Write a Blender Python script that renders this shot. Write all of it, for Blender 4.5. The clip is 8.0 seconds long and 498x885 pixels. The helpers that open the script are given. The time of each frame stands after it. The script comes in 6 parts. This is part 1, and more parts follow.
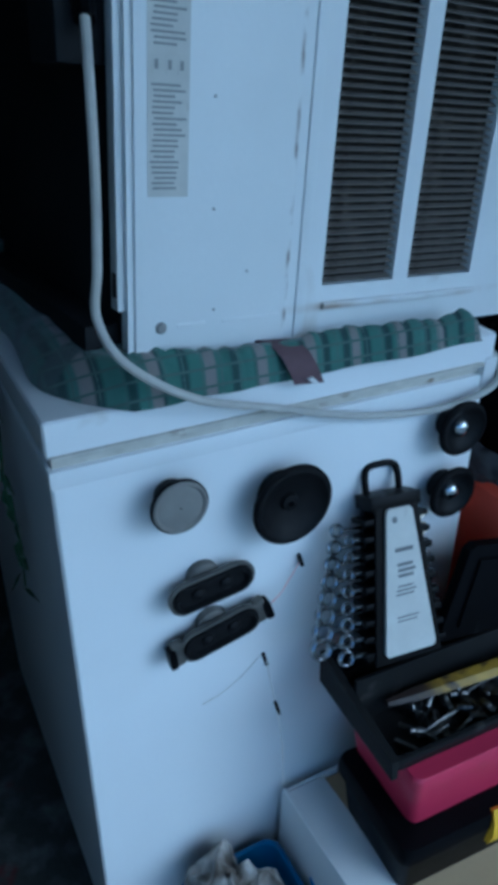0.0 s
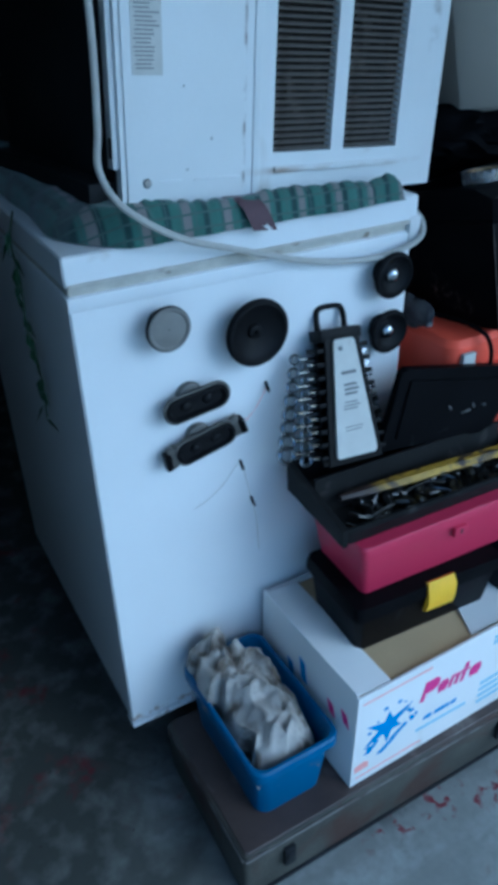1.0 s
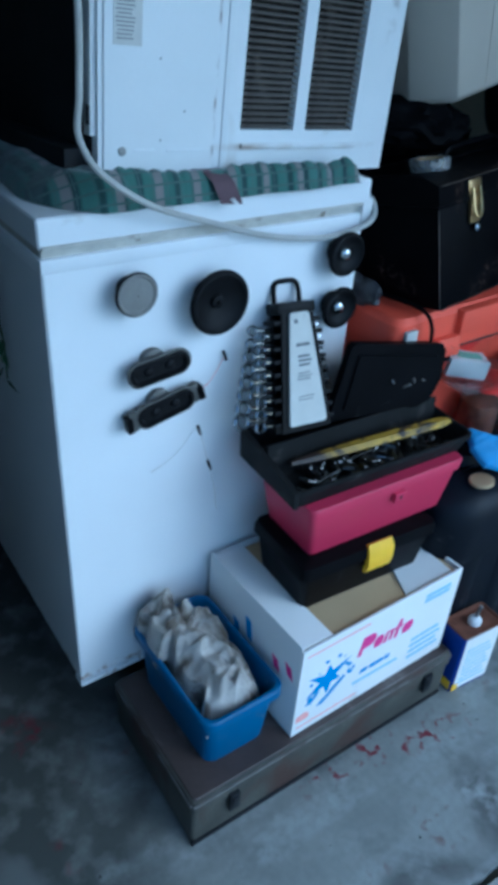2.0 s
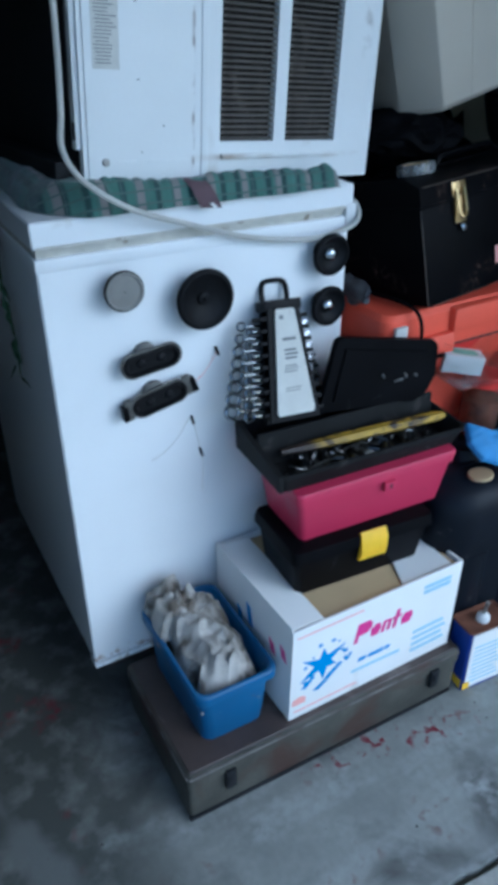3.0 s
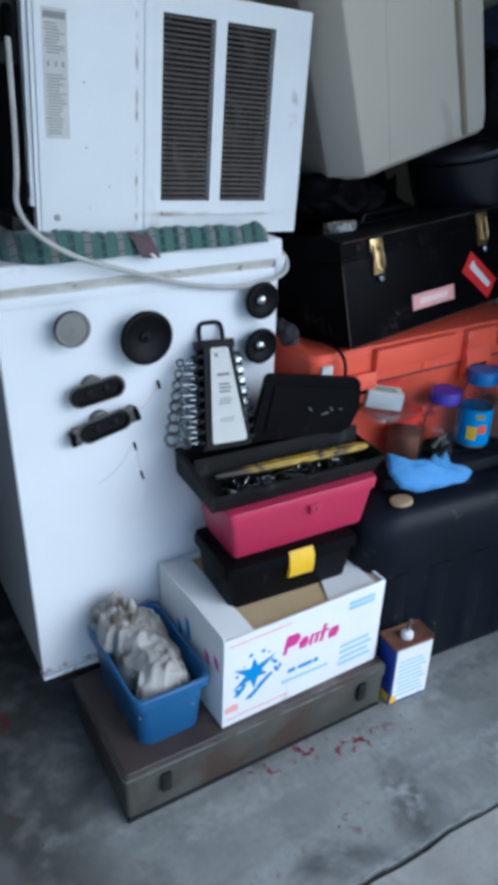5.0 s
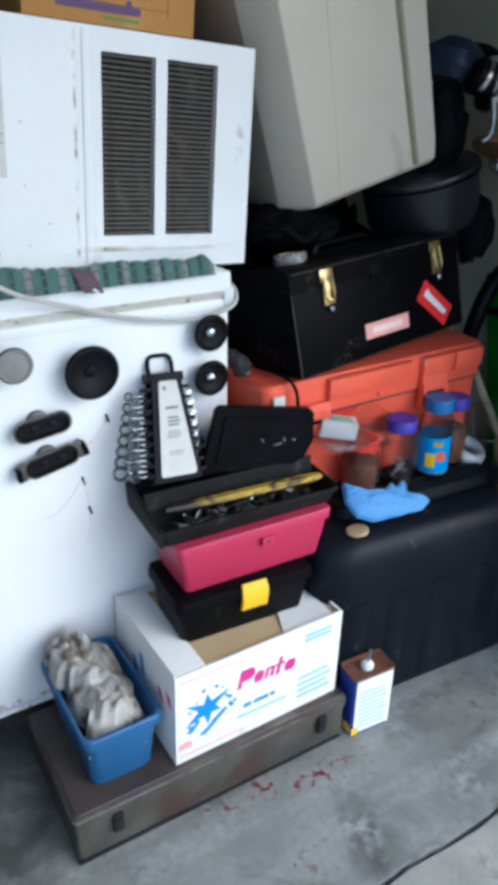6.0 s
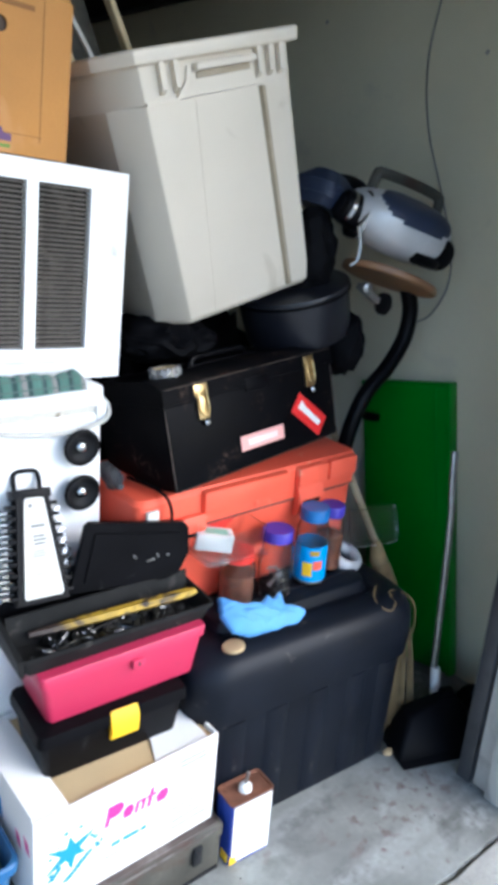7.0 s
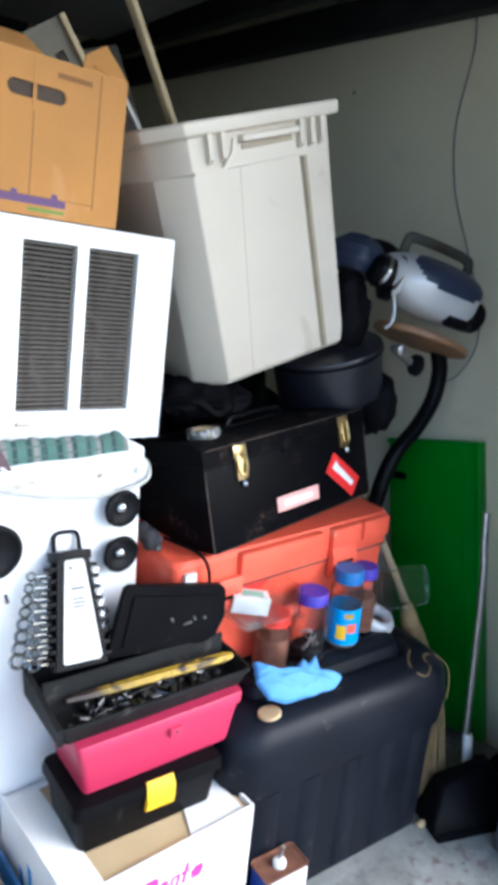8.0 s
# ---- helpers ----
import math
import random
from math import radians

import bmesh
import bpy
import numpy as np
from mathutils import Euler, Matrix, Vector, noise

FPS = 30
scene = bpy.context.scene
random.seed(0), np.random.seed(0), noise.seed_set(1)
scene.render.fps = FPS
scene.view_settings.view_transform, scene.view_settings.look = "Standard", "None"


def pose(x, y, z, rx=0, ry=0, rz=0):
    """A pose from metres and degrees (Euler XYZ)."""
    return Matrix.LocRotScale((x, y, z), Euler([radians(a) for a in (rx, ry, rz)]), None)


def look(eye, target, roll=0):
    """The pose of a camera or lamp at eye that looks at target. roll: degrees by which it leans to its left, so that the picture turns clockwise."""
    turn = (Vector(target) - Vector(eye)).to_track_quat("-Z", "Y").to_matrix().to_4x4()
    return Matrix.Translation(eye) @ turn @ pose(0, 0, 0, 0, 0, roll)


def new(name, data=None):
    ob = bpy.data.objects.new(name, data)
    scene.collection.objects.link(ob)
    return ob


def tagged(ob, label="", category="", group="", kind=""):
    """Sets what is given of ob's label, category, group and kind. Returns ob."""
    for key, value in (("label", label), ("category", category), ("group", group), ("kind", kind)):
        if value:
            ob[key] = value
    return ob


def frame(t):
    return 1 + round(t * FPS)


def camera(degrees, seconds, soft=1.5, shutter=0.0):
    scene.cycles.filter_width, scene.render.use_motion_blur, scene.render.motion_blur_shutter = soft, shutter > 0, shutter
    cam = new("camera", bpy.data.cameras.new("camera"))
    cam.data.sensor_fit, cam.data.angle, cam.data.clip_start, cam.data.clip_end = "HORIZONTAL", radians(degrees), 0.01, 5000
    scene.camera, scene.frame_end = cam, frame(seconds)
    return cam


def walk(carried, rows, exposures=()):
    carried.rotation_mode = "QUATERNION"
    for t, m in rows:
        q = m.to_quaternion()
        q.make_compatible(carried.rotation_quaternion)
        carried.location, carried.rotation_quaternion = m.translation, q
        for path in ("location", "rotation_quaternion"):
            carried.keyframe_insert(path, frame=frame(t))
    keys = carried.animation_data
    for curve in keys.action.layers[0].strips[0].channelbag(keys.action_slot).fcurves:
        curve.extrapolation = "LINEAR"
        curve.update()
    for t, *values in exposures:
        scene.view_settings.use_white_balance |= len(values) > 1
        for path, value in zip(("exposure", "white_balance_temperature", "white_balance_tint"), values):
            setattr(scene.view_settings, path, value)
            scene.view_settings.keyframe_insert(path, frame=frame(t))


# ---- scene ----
cam = camera(37.5, 8.0, soft=5.7)
PATH = [
    (0, (-0.114, -0.6, 1.27), (0.714, 0.956, 0.324), 0.6),
    (0.5, (-0.158, -0.741, 1.253), (0.709, 0.732, 0.216), 1.3),
    (1, (-0.226, -0.841, 1.242), (0.601, 0.64, 0.182), -1.2),
    (1.5, (-0.284, -0.837, 1.252), (0.618, 0.61, 0.207), 0.9),
    (2, (-0.302, -0.858, 1.248), (0.696, 0.483, 0.151), 4.1),
    (2.2, (-0.306, -0.868, 1.243), (0.722, 0.454, 0.149), 4.2),
    (3.3, (-0.216, -1.088, 1.224), (0.568, 0.458, 0.226), -0.6),
    (3.5, (-0.247, -1.118, 1.233), (0.602, 0.393, 0.236), 2.3),
    (4, (-0.29, -1.149, 1.256), (0.52, 0.367, 0.234), 1.4),
    (4.5, (-0.252, -1.173, 1.257), (0.61, 0.375, 0.33), 1.1),
    (4.7, (-0.243, -1.172, 1.257), (0.654, 0.36, 0.336), 1.1),
    (5.8, (-0.179, -1.183, 1.285), (0.763, 0.345, 0.402), 1.4),
    (6, (-0.152, -1.197, 1.287), (0.792, 0.335, 0.415), 1.0),
    (6.5, (-0.086, -1.204, 1.307), (0.911, 0.332, 0.503), 0.8),
    (7, (-0.093, -1.187, 1.348), (1.119, 0.259, 0.683), 4.3),
    (7.5, (-0.131, -1.151, 1.356), (1.103, 0.304, 0.758), 5.3),
    (8, (-0.143, -1.134, 1.366), (1.08, 0.354, 0.826), 4.7),
]
walk(cam, [(t, look(eye, target, roll)) for t, eye, target, roll in PATH],
     exposures=[(0, -1.02, 4080, -5), (0.5, -1.00, 4040, -5), (1, -0.74, 4120, -5), (2, -0.56, 4150, -5), (3.5, -0.35, 4920, 4), (4, -0.24, 5100, 6), (4.5, -0.31, 4980, 4), (6, 0.12, 5480, 5), (6.5, 0.40, 5620, 6), (7, 0.92, 5600, 8), (7.5, 1.12, 5620, 9), (8, 1.10, 5560, 8)])

# ---- light ----
scene.view_settings.exposure = 0.0
world = bpy.data.worlds.new("overcast_sky")
scene.world = world
world.use_nodes = True
wn = world.node_tree.nodes
sky = wn.new("ShaderNodeTexSky")
sky.sky_type = "NISHITA"
sky.sun_disc = False
sky.sun_elevation, sky.sun_rotation = radians(38), radians(148)
sky.air_density, sky.dust_density = 1.0, 2.0
world.node_tree.links.new(sky.outputs[0], wn["Background"].inputs[0])
wn["Background"].inputs[1].default_value = 0.3
sun = new("sun", bpy.data.lights.new("sun", "SUN"))
sun.data.energy, sun.data.angle, sun.data.color = 1.0, radians(45), (1.0, 0.96, 0.9)
sun.matrix_world = look((1.4, -2.0, 1.8), (0, 0, 0.2))


# ---- materials ----
def mat(name, color, rough=0.5, metal=0.0, vary=0.12, scale=9.0, fine=140.0, bump=0.15, stain=None, amount=0.0,
        stain_scale=5.0, transmission=0.0, coat=0.0, depth=0.002, sheen=0.0, per_object=0.0, spec=0.5):
    """A painted, plastic, metal or cloth surface: coarse and fine variation, optional stains, fine relief."""
    m = bpy.data.materials.new(name)
    m.use_nodes = True
    nt = m.node_tree
    n, l = nt.nodes, nt.links
    b = n["Principled BSDF"]
    co = n.new("ShaderNodeTexCoord").outputs["Object"]

    def noise_tex(s, detail=4.0, dist=0.0):
        t = n.new("ShaderNodeTexNoise")
        t.inputs["Scale"].default_value, t.inputs["Detail"].default_value, t.inputs["Distortion"].default_value = s, detail, dist
        l.new(co, t.inputs["Vector"])
        return t.outputs["Fac"]

    def ramp(src, a, c):
        r = n.new("ShaderNodeMapRange")
        r.inputs[1].default_value, r.inputs[2].default_value = a, c
        l.new(src, r.inputs[0])
        return r.outputs[0]

    def mix(fac, c1, c2, kind="MIX"):
        x = n.new("ShaderNodeMix")
        x.data_type, x.blend_type = "RGBA", kind
        for sock, v in ((x.inputs[0], fac), (x.inputs[6], c1), (x.inputs[7], c2)):
            if isinstance(v, bpy.types.NodeSocket):
                l.new(v, sock)
            else:
                sock.default_value = v if isinstance(v, float) else (*v, 1)
        return x.outputs[2]

    lo = tuple(c * (1 - vary) for c in color)
    hi = tuple(min(1.0, c * (1 + vary)) for c in color)
    coarse, small = noise_tex(scale), noise_tex(fine, 3.0)
    col = mix(ramp(coarse, 0.3, 0.7), lo, hi)
    col = mix(ramp(small, 0.25, 0.75), col, mix(0.5, col, tuple(c * (1 - vary * 0.8) for c in color)))
    if stain:
        st = ramp(noise_tex(stain_scale, 7.0, 0.6), 0.72 - amount * 0.4, 0.86 - amount * 0.4)
        col = mix(st, col, stain)
    if per_object:
        info = n.new("ShaderNodeObjectInfo")
        hsv = n.new("ShaderNodeHueSaturation")
        l.new(ramp(info.outputs["Random"], 0.0, 1.0), hsv.inputs["Fac"])
        hsv.inputs["Value"].default_value = 1 - per_object
        l.new(col, hsv.inputs["Color"])
        col = hsv.outputs[0]
    l.new(col, b.inputs["Base Color"])
    rr = n.new("ShaderNodeMapRange")
    rr.inputs[3].default_value, rr.inputs[4].default_value = max(0.02, rough - 0.09), min(1.0, rough + 0.12)
    l.new(coarse, rr.inputs[0])
    l.new(rr.outputs[0], b.inputs["Roughness"])
    b.inputs["Metallic"].default_value = metal
    b.inputs["Specular IOR Level"].default_value = spec
    b.inputs["Transmission Weight"].default_value = transmission
    b.inputs["Coat Weight"].default_value = coat
    b.inputs["Sheen Weight"].default_value = sheen
    if bump:
        bp = n.new("ShaderNodeBump")
        bp.inputs["Strength"].default_value, bp.inputs["Distance"].default_value = bump, depth
        l.new(small, bp.inputs["Height"])
        l.new(bp.outputs[0], b.inputs["Normal"])
    return m


def math_node(nt, op, a, b_=None, c=None):
    x = nt.nodes.new("ShaderNodeMath")
    x.operation = op
    for sock, v in zip(x.inputs, (a, b_, c)):
        if v is None:
            continue
        if isinstance(v, bpy.types.NodeSocket):
            nt.links.new(v, sock)
        else:
            sock.default_value = v
    return x.outputs[0]


def overlay(m, color, mask):
    """Lays a colour over a material's base where mask(nt, x, y, z, noise) is 1 (rust, paint spots, woven stripes)."""
    nt = m.node_tree
    b = nt.nodes["Principled BSDF"]
    co = nt.nodes.new("ShaderNodeTexCoord").outputs["Object"]
    sep = nt.nodes.new("ShaderNodeSeparateXYZ")
    nt.links.new(co, sep.inputs[0])

    def noise_at(s, detail=5.0, along=1.0):
        t = nt.nodes.new("ShaderNodeTexNoise")
        t.inputs["Scale"].default_value, t.inputs["Detail"].default_value = s, detail
        src = co
        if along != 1.0:
            mp = nt.nodes.new("ShaderNodeMapping")
            mp.inputs["Scale"].default_value = (along, 1, 1)
            mp.inputs["Rotation"].default_value = (0, 0, radians(9))
            nt.links.new(co, mp.inputs["Vector"])
            src = mp.outputs[0]
        nt.links.new(src, t.inputs["Vector"])
        return t.outputs["Fac"]

    fac = mask(nt, *sep.outputs, noise_at)
    old = b.inputs["Base Color"].links[0].from_socket
    x = nt.nodes.new("ShaderNodeMix")
    x.data_type = "RGBA"
    nt.links.new(fac, x.inputs[0])
    nt.links.new(old, x.inputs[6])
    x.inputs[7].default_value = (*color, 1)
    nt.links.new(x.outputs[2], b.inputs["Base Color"])
    return m


def step(nt, v, a, c):
    r = nt.nodes.new("ShaderNodeMapRange")
    r.inputs[1].default_value, r.inputs[2].default_value = a, c
    nt.links.new(v, r.inputs[0])
    return r.outputs[0]


def band(nt, v, mid, half, soft):
    """1 where v lies within half of mid, falling off over soft."""
    d = math_node(nt, "ABSOLUTE", math_node(nt, "SUBTRACT", v, mid))
    return step(nt, d, half + soft, half)


def times(nt, *v):
    out = v[0]
    for w in v[1:]:
        out = math_node(nt, "MULTIPLY", out, w)
    return out


ENAMEL = mat("white_enamel", (0.85, 0.86, 0.86), 0.32, vary=0.03, scale=6, fine=300, bump=0.03, stain=(0.55, 0.52, 0.46), amount=0.06, stain_scale=9, coat=0.25)
overlay(ENAMEL, (0.30, 0.19, 0.10), lambda nt, x, y, z, nz: times(nt, band(nt, z, 0.126, 0.012, 0.02), step(nt, nz(60), 0.52, 0.68)))
GASKET = mat("yellowed_gasket", (0.58, 0.56, 0.49), 0.7, vary=0.15, scale=40, stain=(0.22, 0.17, 0.12), amount=0.28, stain_scale=30)
AC_PAINT = mat("cream_white_sheet_metal", (0.79, 0.80, 0.79), 0.42, vary=0.04, scale=7, fine=220, bump=0.05, stain=(0.5, 0.45, 0.38), amount=0.08, stain_scale=8)
overlay(AC_PAINT, (0.13, 0.08, 0.05), lambda nt, x, y, z, nz: times(nt, band(nt, x, 0.1705, 0.0012, 0.003), step(nt, nz(40), 0.46, 0.66)))
overlay(AC_PAINT, (0.42, 0.34, 0.26), lambda nt, x, y, z, nz: times(nt, band(nt, z, 0.0350, 0.0015, 0.005), step(nt, nz(14), 0.38, 0.75), step(nt, x, 0.16, 0.22)))
overlay(AC_PAINT, (0.36, 0.34, 0.31), lambda nt, x, y, z, nz: times(nt, band(nt, x, 0.489, 0.004, 0.008), band(nt, z, 0.220, 0.015, 0.03), step(nt, nz(42), 0.46, 0.80)))
DARK_METAL = mat("dark_grey_sheet_metal", (0.022, 0.023, 0.025), 0.6, 0.2, vary=0.4, scale=12, stain=(0.04, 0.035, 0.03), amount=0.15, spec=0.15)
COIL = mat("dusty_condenser_coil", (0.045, 0.040, 0.035), 0.8, vary=0.5, scale=60, fine=500, bump=0.5, stain=(0.15, 0.13, 0.11), amount=0.45, stain_scale=26, spec=0.1)
SLAT = mat("grey_louvre_metal", (0.21, 0.19, 0.165), 0.5, 0.2, vary=0.40, scale=30, stain=(0.07, 0.055, 0.045), amount=0.4, stain_scale=28)
PAPER = mat("aged_paper_label", (0.62, 0.61, 0.56), 0.8, vary=0.08, scale=30, stain=(0.4, 0.36, 0.3), amount=0.2, stain_scale=25)
INK = mat("grey_ink", (0.22, 0.22, 0.22), 0.8, vary=0.2)
FADED_INK = mat("faded_ink", (0.30, 0.30, 0.29), 0.8, vary=0.15)
BLACK_INK = mat("black_ink", (0.03, 0.03, 0.03), 0.7, vary=0.2)
CORD = mat("off_white_rubber_cord", (0.50, 0.49, 0.45), 0.55, vary=0.12, scale=25, stain=(0.25, 0.23, 0.2), amount=0.15, stain_scale=30)
PLASTIC_BLACK = mat("black_plastic", (0.003, 0.003, 0.004), 0.36, vary=0.3, scale=14, fine=260, bump=0.2, depth=0.001, stain=(0.03, 0.028, 0.026), amount=0.05, stain_scale=12, spec=0.10)
PLASTIC_MATT = mat("matt_black_plastic", (0.004, 0.004, 0.005), 0.42, vary=0.35, scale=10, fine=300, bump=0.3, depth=0.001, stain=(0.03, 0.03, 0.03), amount=0.12, stain_scale=24, spec=0.06)
TRUNK_BLACK = mat("scuffed_black_polyethylene", (0.006, 0.008, 0.013), 0.42, vary=0.3, scale=8, fine=350, bump=0.3, depth=0.001, stain=(0.07, 0.068, 0.065), amount=0.14, stain_scale=34, spec=0.17)
PAINT_BLACK = mat("black_painted_steel", (0.0025, 0.0025, 0.0034), 0.4, vary=0.3, scale=16, fine=200, bump=0.08, stain=(0.03, 0.020, 0.016), amount=0.10, stain_scale=18, spec=0.045)
overlay(PAINT_BLACK, (0.055, 0.036, 0.028), lambda nt, x, y, z, nz: times(nt, step(nt, nz(13.0, 9.0), 0.58, 0.70), step(nt, nz(85.0, 6.0), 0.50, 0.62)))
PINK = mat("magenta_pink_plastic", (0.50, 0.030, 0.088), 0.42, vary=0.08, scale=8, fine=250, bump=0.08, stain=(0.32, 0.02, 0.06), amount=0.10, stain_scale=14)
YELLOW = mat("yellow_plastic", (0.85, 0.52, 0.01), 0.45, vary=0.08, scale=25)
YELLOW_WORN = mat("worn_yellow_paint", (0.44, 0.28, 0.022), 0.55, vary=0.3, scale=30, stain=(0.035, 0.022, 0.014), amount=0.5, stain_scale=34)
overlay(YELLOW_WORN, (0.035, 0.022, 0.016), lambda nt, x, y, z, nz: step(nt, math_node(nt, "ADD", x, math_node(nt, "MULTIPLY", nz(30.0), 0.10)), 0.0, -0.06))
ORANGE = mat("faded_orange_plastic", (0.80, 0.105, 0.052), 0.5, vary=0.12, scale=9, fine=220, bump=0.12, stain=(0.78, 0.28, 0.18), amount=0.2, stain_scale=14)
BLUE_BIN = mat("blue_plastic", (0.022, 0.105, 0.25), 0.45, vary=0.15, scale=10, fine=250, bump=0.08, stain=(0.20, 0.27, 0.34), amount=0.18, stain_scale=40)
TOTE = mat("beige_polypropylene", (0.62, 0.56, 0.46), 0.5, vary=0.05, scale=5, fine=300, bump=0.08, stain=(0.42, 0.36, 0.27), amount=0.18, stain_scale=8)
# Darker beige for rib and recess: groove shade and grime in one colour.
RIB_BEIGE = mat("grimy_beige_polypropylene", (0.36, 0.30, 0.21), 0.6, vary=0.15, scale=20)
KRAFT = mat("orange_brown_cardboard", (0.46, 0.215, 0.055), 0.8, vary=0.10, scale=7, fine=180, bump=0.2, stain=(0.54, 0.27, 0.10), amount=0.24, stain_scale=9)
KRAFT_DARK = mat("cardboard_fold", (0.24, 0.11, 0.035), 0.85, vary=0.1)
KRAFT_TAN = mat("tan_cardboard", (0.50, 0.37, 0.20), 0.85, vary=0.08, scale=9, fine=160, bump=0.2)
BOX_WHITE = mat("white_coated_cardboard", (0.80, 0.795, 0.77), 0.55, vary=0.04, scale=8, fine=160, bump=0.08, stain=(0.55, 0.52, 0.47), amount=0.10, stain_scale=11)
MAGENTA = mat("magenta_ink", (0.62, 0.03, 0.24), 0.6, vary=0.06)
BLUE_INK = mat("blue_ink", (0.02, 0.24, 0.58), 0.6, vary=0.06)
PALE_BLUE = mat("pale_blue_ink", (0.33, 0.56, 0.70), 0.6, vary=0.06)
PURPLE_INK = mat("purple_ink", (0.13, 0.07, 0.16), 0.7, vary=0.1)
GREEN_INK = mat("green_ink", (0.14, 0.27, 0.05), 0.7, vary=0.1)
CASE_TOP = mat("brown_worn_case", (0.058, 0.042, 0.036), 0.55, vary=0.35, scale=9, fine=120, bump=0.4, stain=(0.17, 0.145, 0.13), amount=0.24, stain_scale=10)
CASE_SIDE = mat("olive_grey_worn_case", (0.064, 0.061, 0.049), 0.65, vary=0.45, scale=14, fine=120, bump=0.5, stain=(0.050, 0.028, 0.020), amount=0.50, stain_scale=9)
RAG = mat("grubby_white_cotton", (0.44, 0.415, 0.375), 0.95, vary=0.24, scale=30, fine=500, bump=0.7, stain=(0.11, 0.09, 0.068), amount=0.66, stain_scale=17, sheen=0.2)
# Darker cotton under the folds: stains, plus gap shade put into the colour.
RAG_DARK = mat("oil_stained_cotton", (0.15, 0.12, 0.09), 0.95, vary=0.35, scale=30, fine=500, bump=0.7, stain=(0.05, 0.04, 0.03), amount=0.5, stain_scale=26)
CHROME = mat("chrome", (0.50, 0.52, 0.54), 0.2, 1.0, vary=0.12, scale=40, bump=0.0)
BRASS = mat("tarnished_brass", (0.60, 0.45, 0.22), 0.3, 1.0, vary=0.3, scale=60, bump=0.1)
STEEL = mat("dull_steel", (0.40, 0.40, 0.39), 0.38, 0.9, vary=0.25, scale=40)
CONE = mat("black_paper_cone", (0.008, 0.008, 0.009), 0.5, vary=0.3, scale=40, fine=400, bump=0.3, spec=0.15)
MESH_GREY = mat("grey_metal_mesh", (0.30, 0.29, 0.27), 0.55, 0.3, vary=0.2, scale=25, fine=900, bump=0.8)
TAN_FRAME = mat("galvanised_speaker_frame", (0.12, 0.115, 0.105), 0.5, 0.4, vary=0.3, scale=40)
WOOD_DARK = mat("dark_timber", (0.06, 0.042, 0.03), 0.8, vary=0.35, scale=14, fine=90, bump=0.4)
WOOD = mat("varnished_wood", (0.26, 0.135, 0.065), 0.5, vary=0.25, scale=14, fine=110, bump=0.2)
WOOD_PALE = mat("pale_wood_stick", (0.48, 0.38, 0.22), 0.6, vary=0.18, scale=18, fine=120, bump=0.25)
WALL = mat("painted_wall", (0.72, 0.675, 0.51), 0.75, vary=0.06, scale=3, fine=60, bump=0.2, depth=0.003, stain=(0.50, 0.48, 0.42), amount=0.2, stain_scale=3)
# Near-black wall colour: the darkness of the unlit interior is put into it.
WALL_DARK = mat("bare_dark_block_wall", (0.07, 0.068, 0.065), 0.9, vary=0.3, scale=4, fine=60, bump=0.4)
DOOR_METAL = mat("weathered_door_panel", (0.28, 0.275, 0.255), 0.6, vary=0.1, scale=3, fine=80, bump=0.15, stain=(0.25, 0.23, 0.2), amount=0.2, stain_scale=4)
TRIM = mat("painted_trim", (0.48, 0.475, 0.44), 0.6, vary=0.08, scale=8, stain=(0.3, 0.28, 0.25), amount=0.25, stain_scale=9)
GREEN = mat("green_plastic_board", (0.004, 0.24, 0.008), 0.42, vary=0.12, scale=7, fine=200, bump=0.08, stain=(0.002, 0.12, 0.005), amount=0.2, stain_scale=6)
CONCRETE = mat("stained_concrete", (0.25, 0.255, 0.235), 0.85, vary=0.32, scale=5.0, fine=70, bump=0.6, depth=0.004, stain=(0.10, 0.10, 0.092), amount=0.42, stain_scale=4.5, spec=0.25)
# pale scuffs, worn grey patches
overlay(CONCRETE, (0.36, 0.37, 0.35), lambda nt, x, y, z, nz: times(nt, step(nt, nz(7.0, 8.0), 0.56, 0.72), step(nt, nz(45.0), 0.40, 0.62)))
# trowel and tyre streaks along the slab
overlay(CONCRETE, (0.35, 0.36, 0.345), lambda nt, x, y, z, nz: times(nt, step(nt, nz(14.0, 6.0, 0.16), 0.50, 0.70), step(nt, nz(60.0, 4.0), 0.30, 0.65)))
overlay(CONCRETE, (0.105, 0.105, 0.10), lambda nt, x, y, z, nz: times(nt, step(nt, nz(9.0, 7.0, 0.22), 0.56, 0.74), step(nt, nz(38.0, 4.0), 0.35, 0.62)))
# shade beside the freezer painted in, mixed with dark mottling, ragged outline
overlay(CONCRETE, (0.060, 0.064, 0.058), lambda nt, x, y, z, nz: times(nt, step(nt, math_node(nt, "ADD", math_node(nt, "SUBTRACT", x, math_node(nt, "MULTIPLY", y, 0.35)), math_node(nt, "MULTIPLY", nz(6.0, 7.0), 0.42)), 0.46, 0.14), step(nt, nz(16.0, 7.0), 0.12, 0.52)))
# old pale spill with a rounded outline
overlay(CONCRETE, (0.125, 0.13, 0.125), lambda nt, x, y, z, nz: step(nt, math_node(nt, "ADD", math_node(nt, "ABSOLUTE", math_node(nt, "ADD", math_node(nt, "ADD", x, 0.178), math_node(nt, "MULTIPLY", math_node(nt, "ADD", y, 0.31), 0.30))), math_node(nt, "ADD", math_node(nt, "MULTIPLY", math_node(nt, "ABSOLUTE", math_node(nt, "ADD", y, 0.29)), 0.22), math_node(nt, "MULTIPLY", nz(17.0, 2.0), 0.12))), 0.125, 0.080))
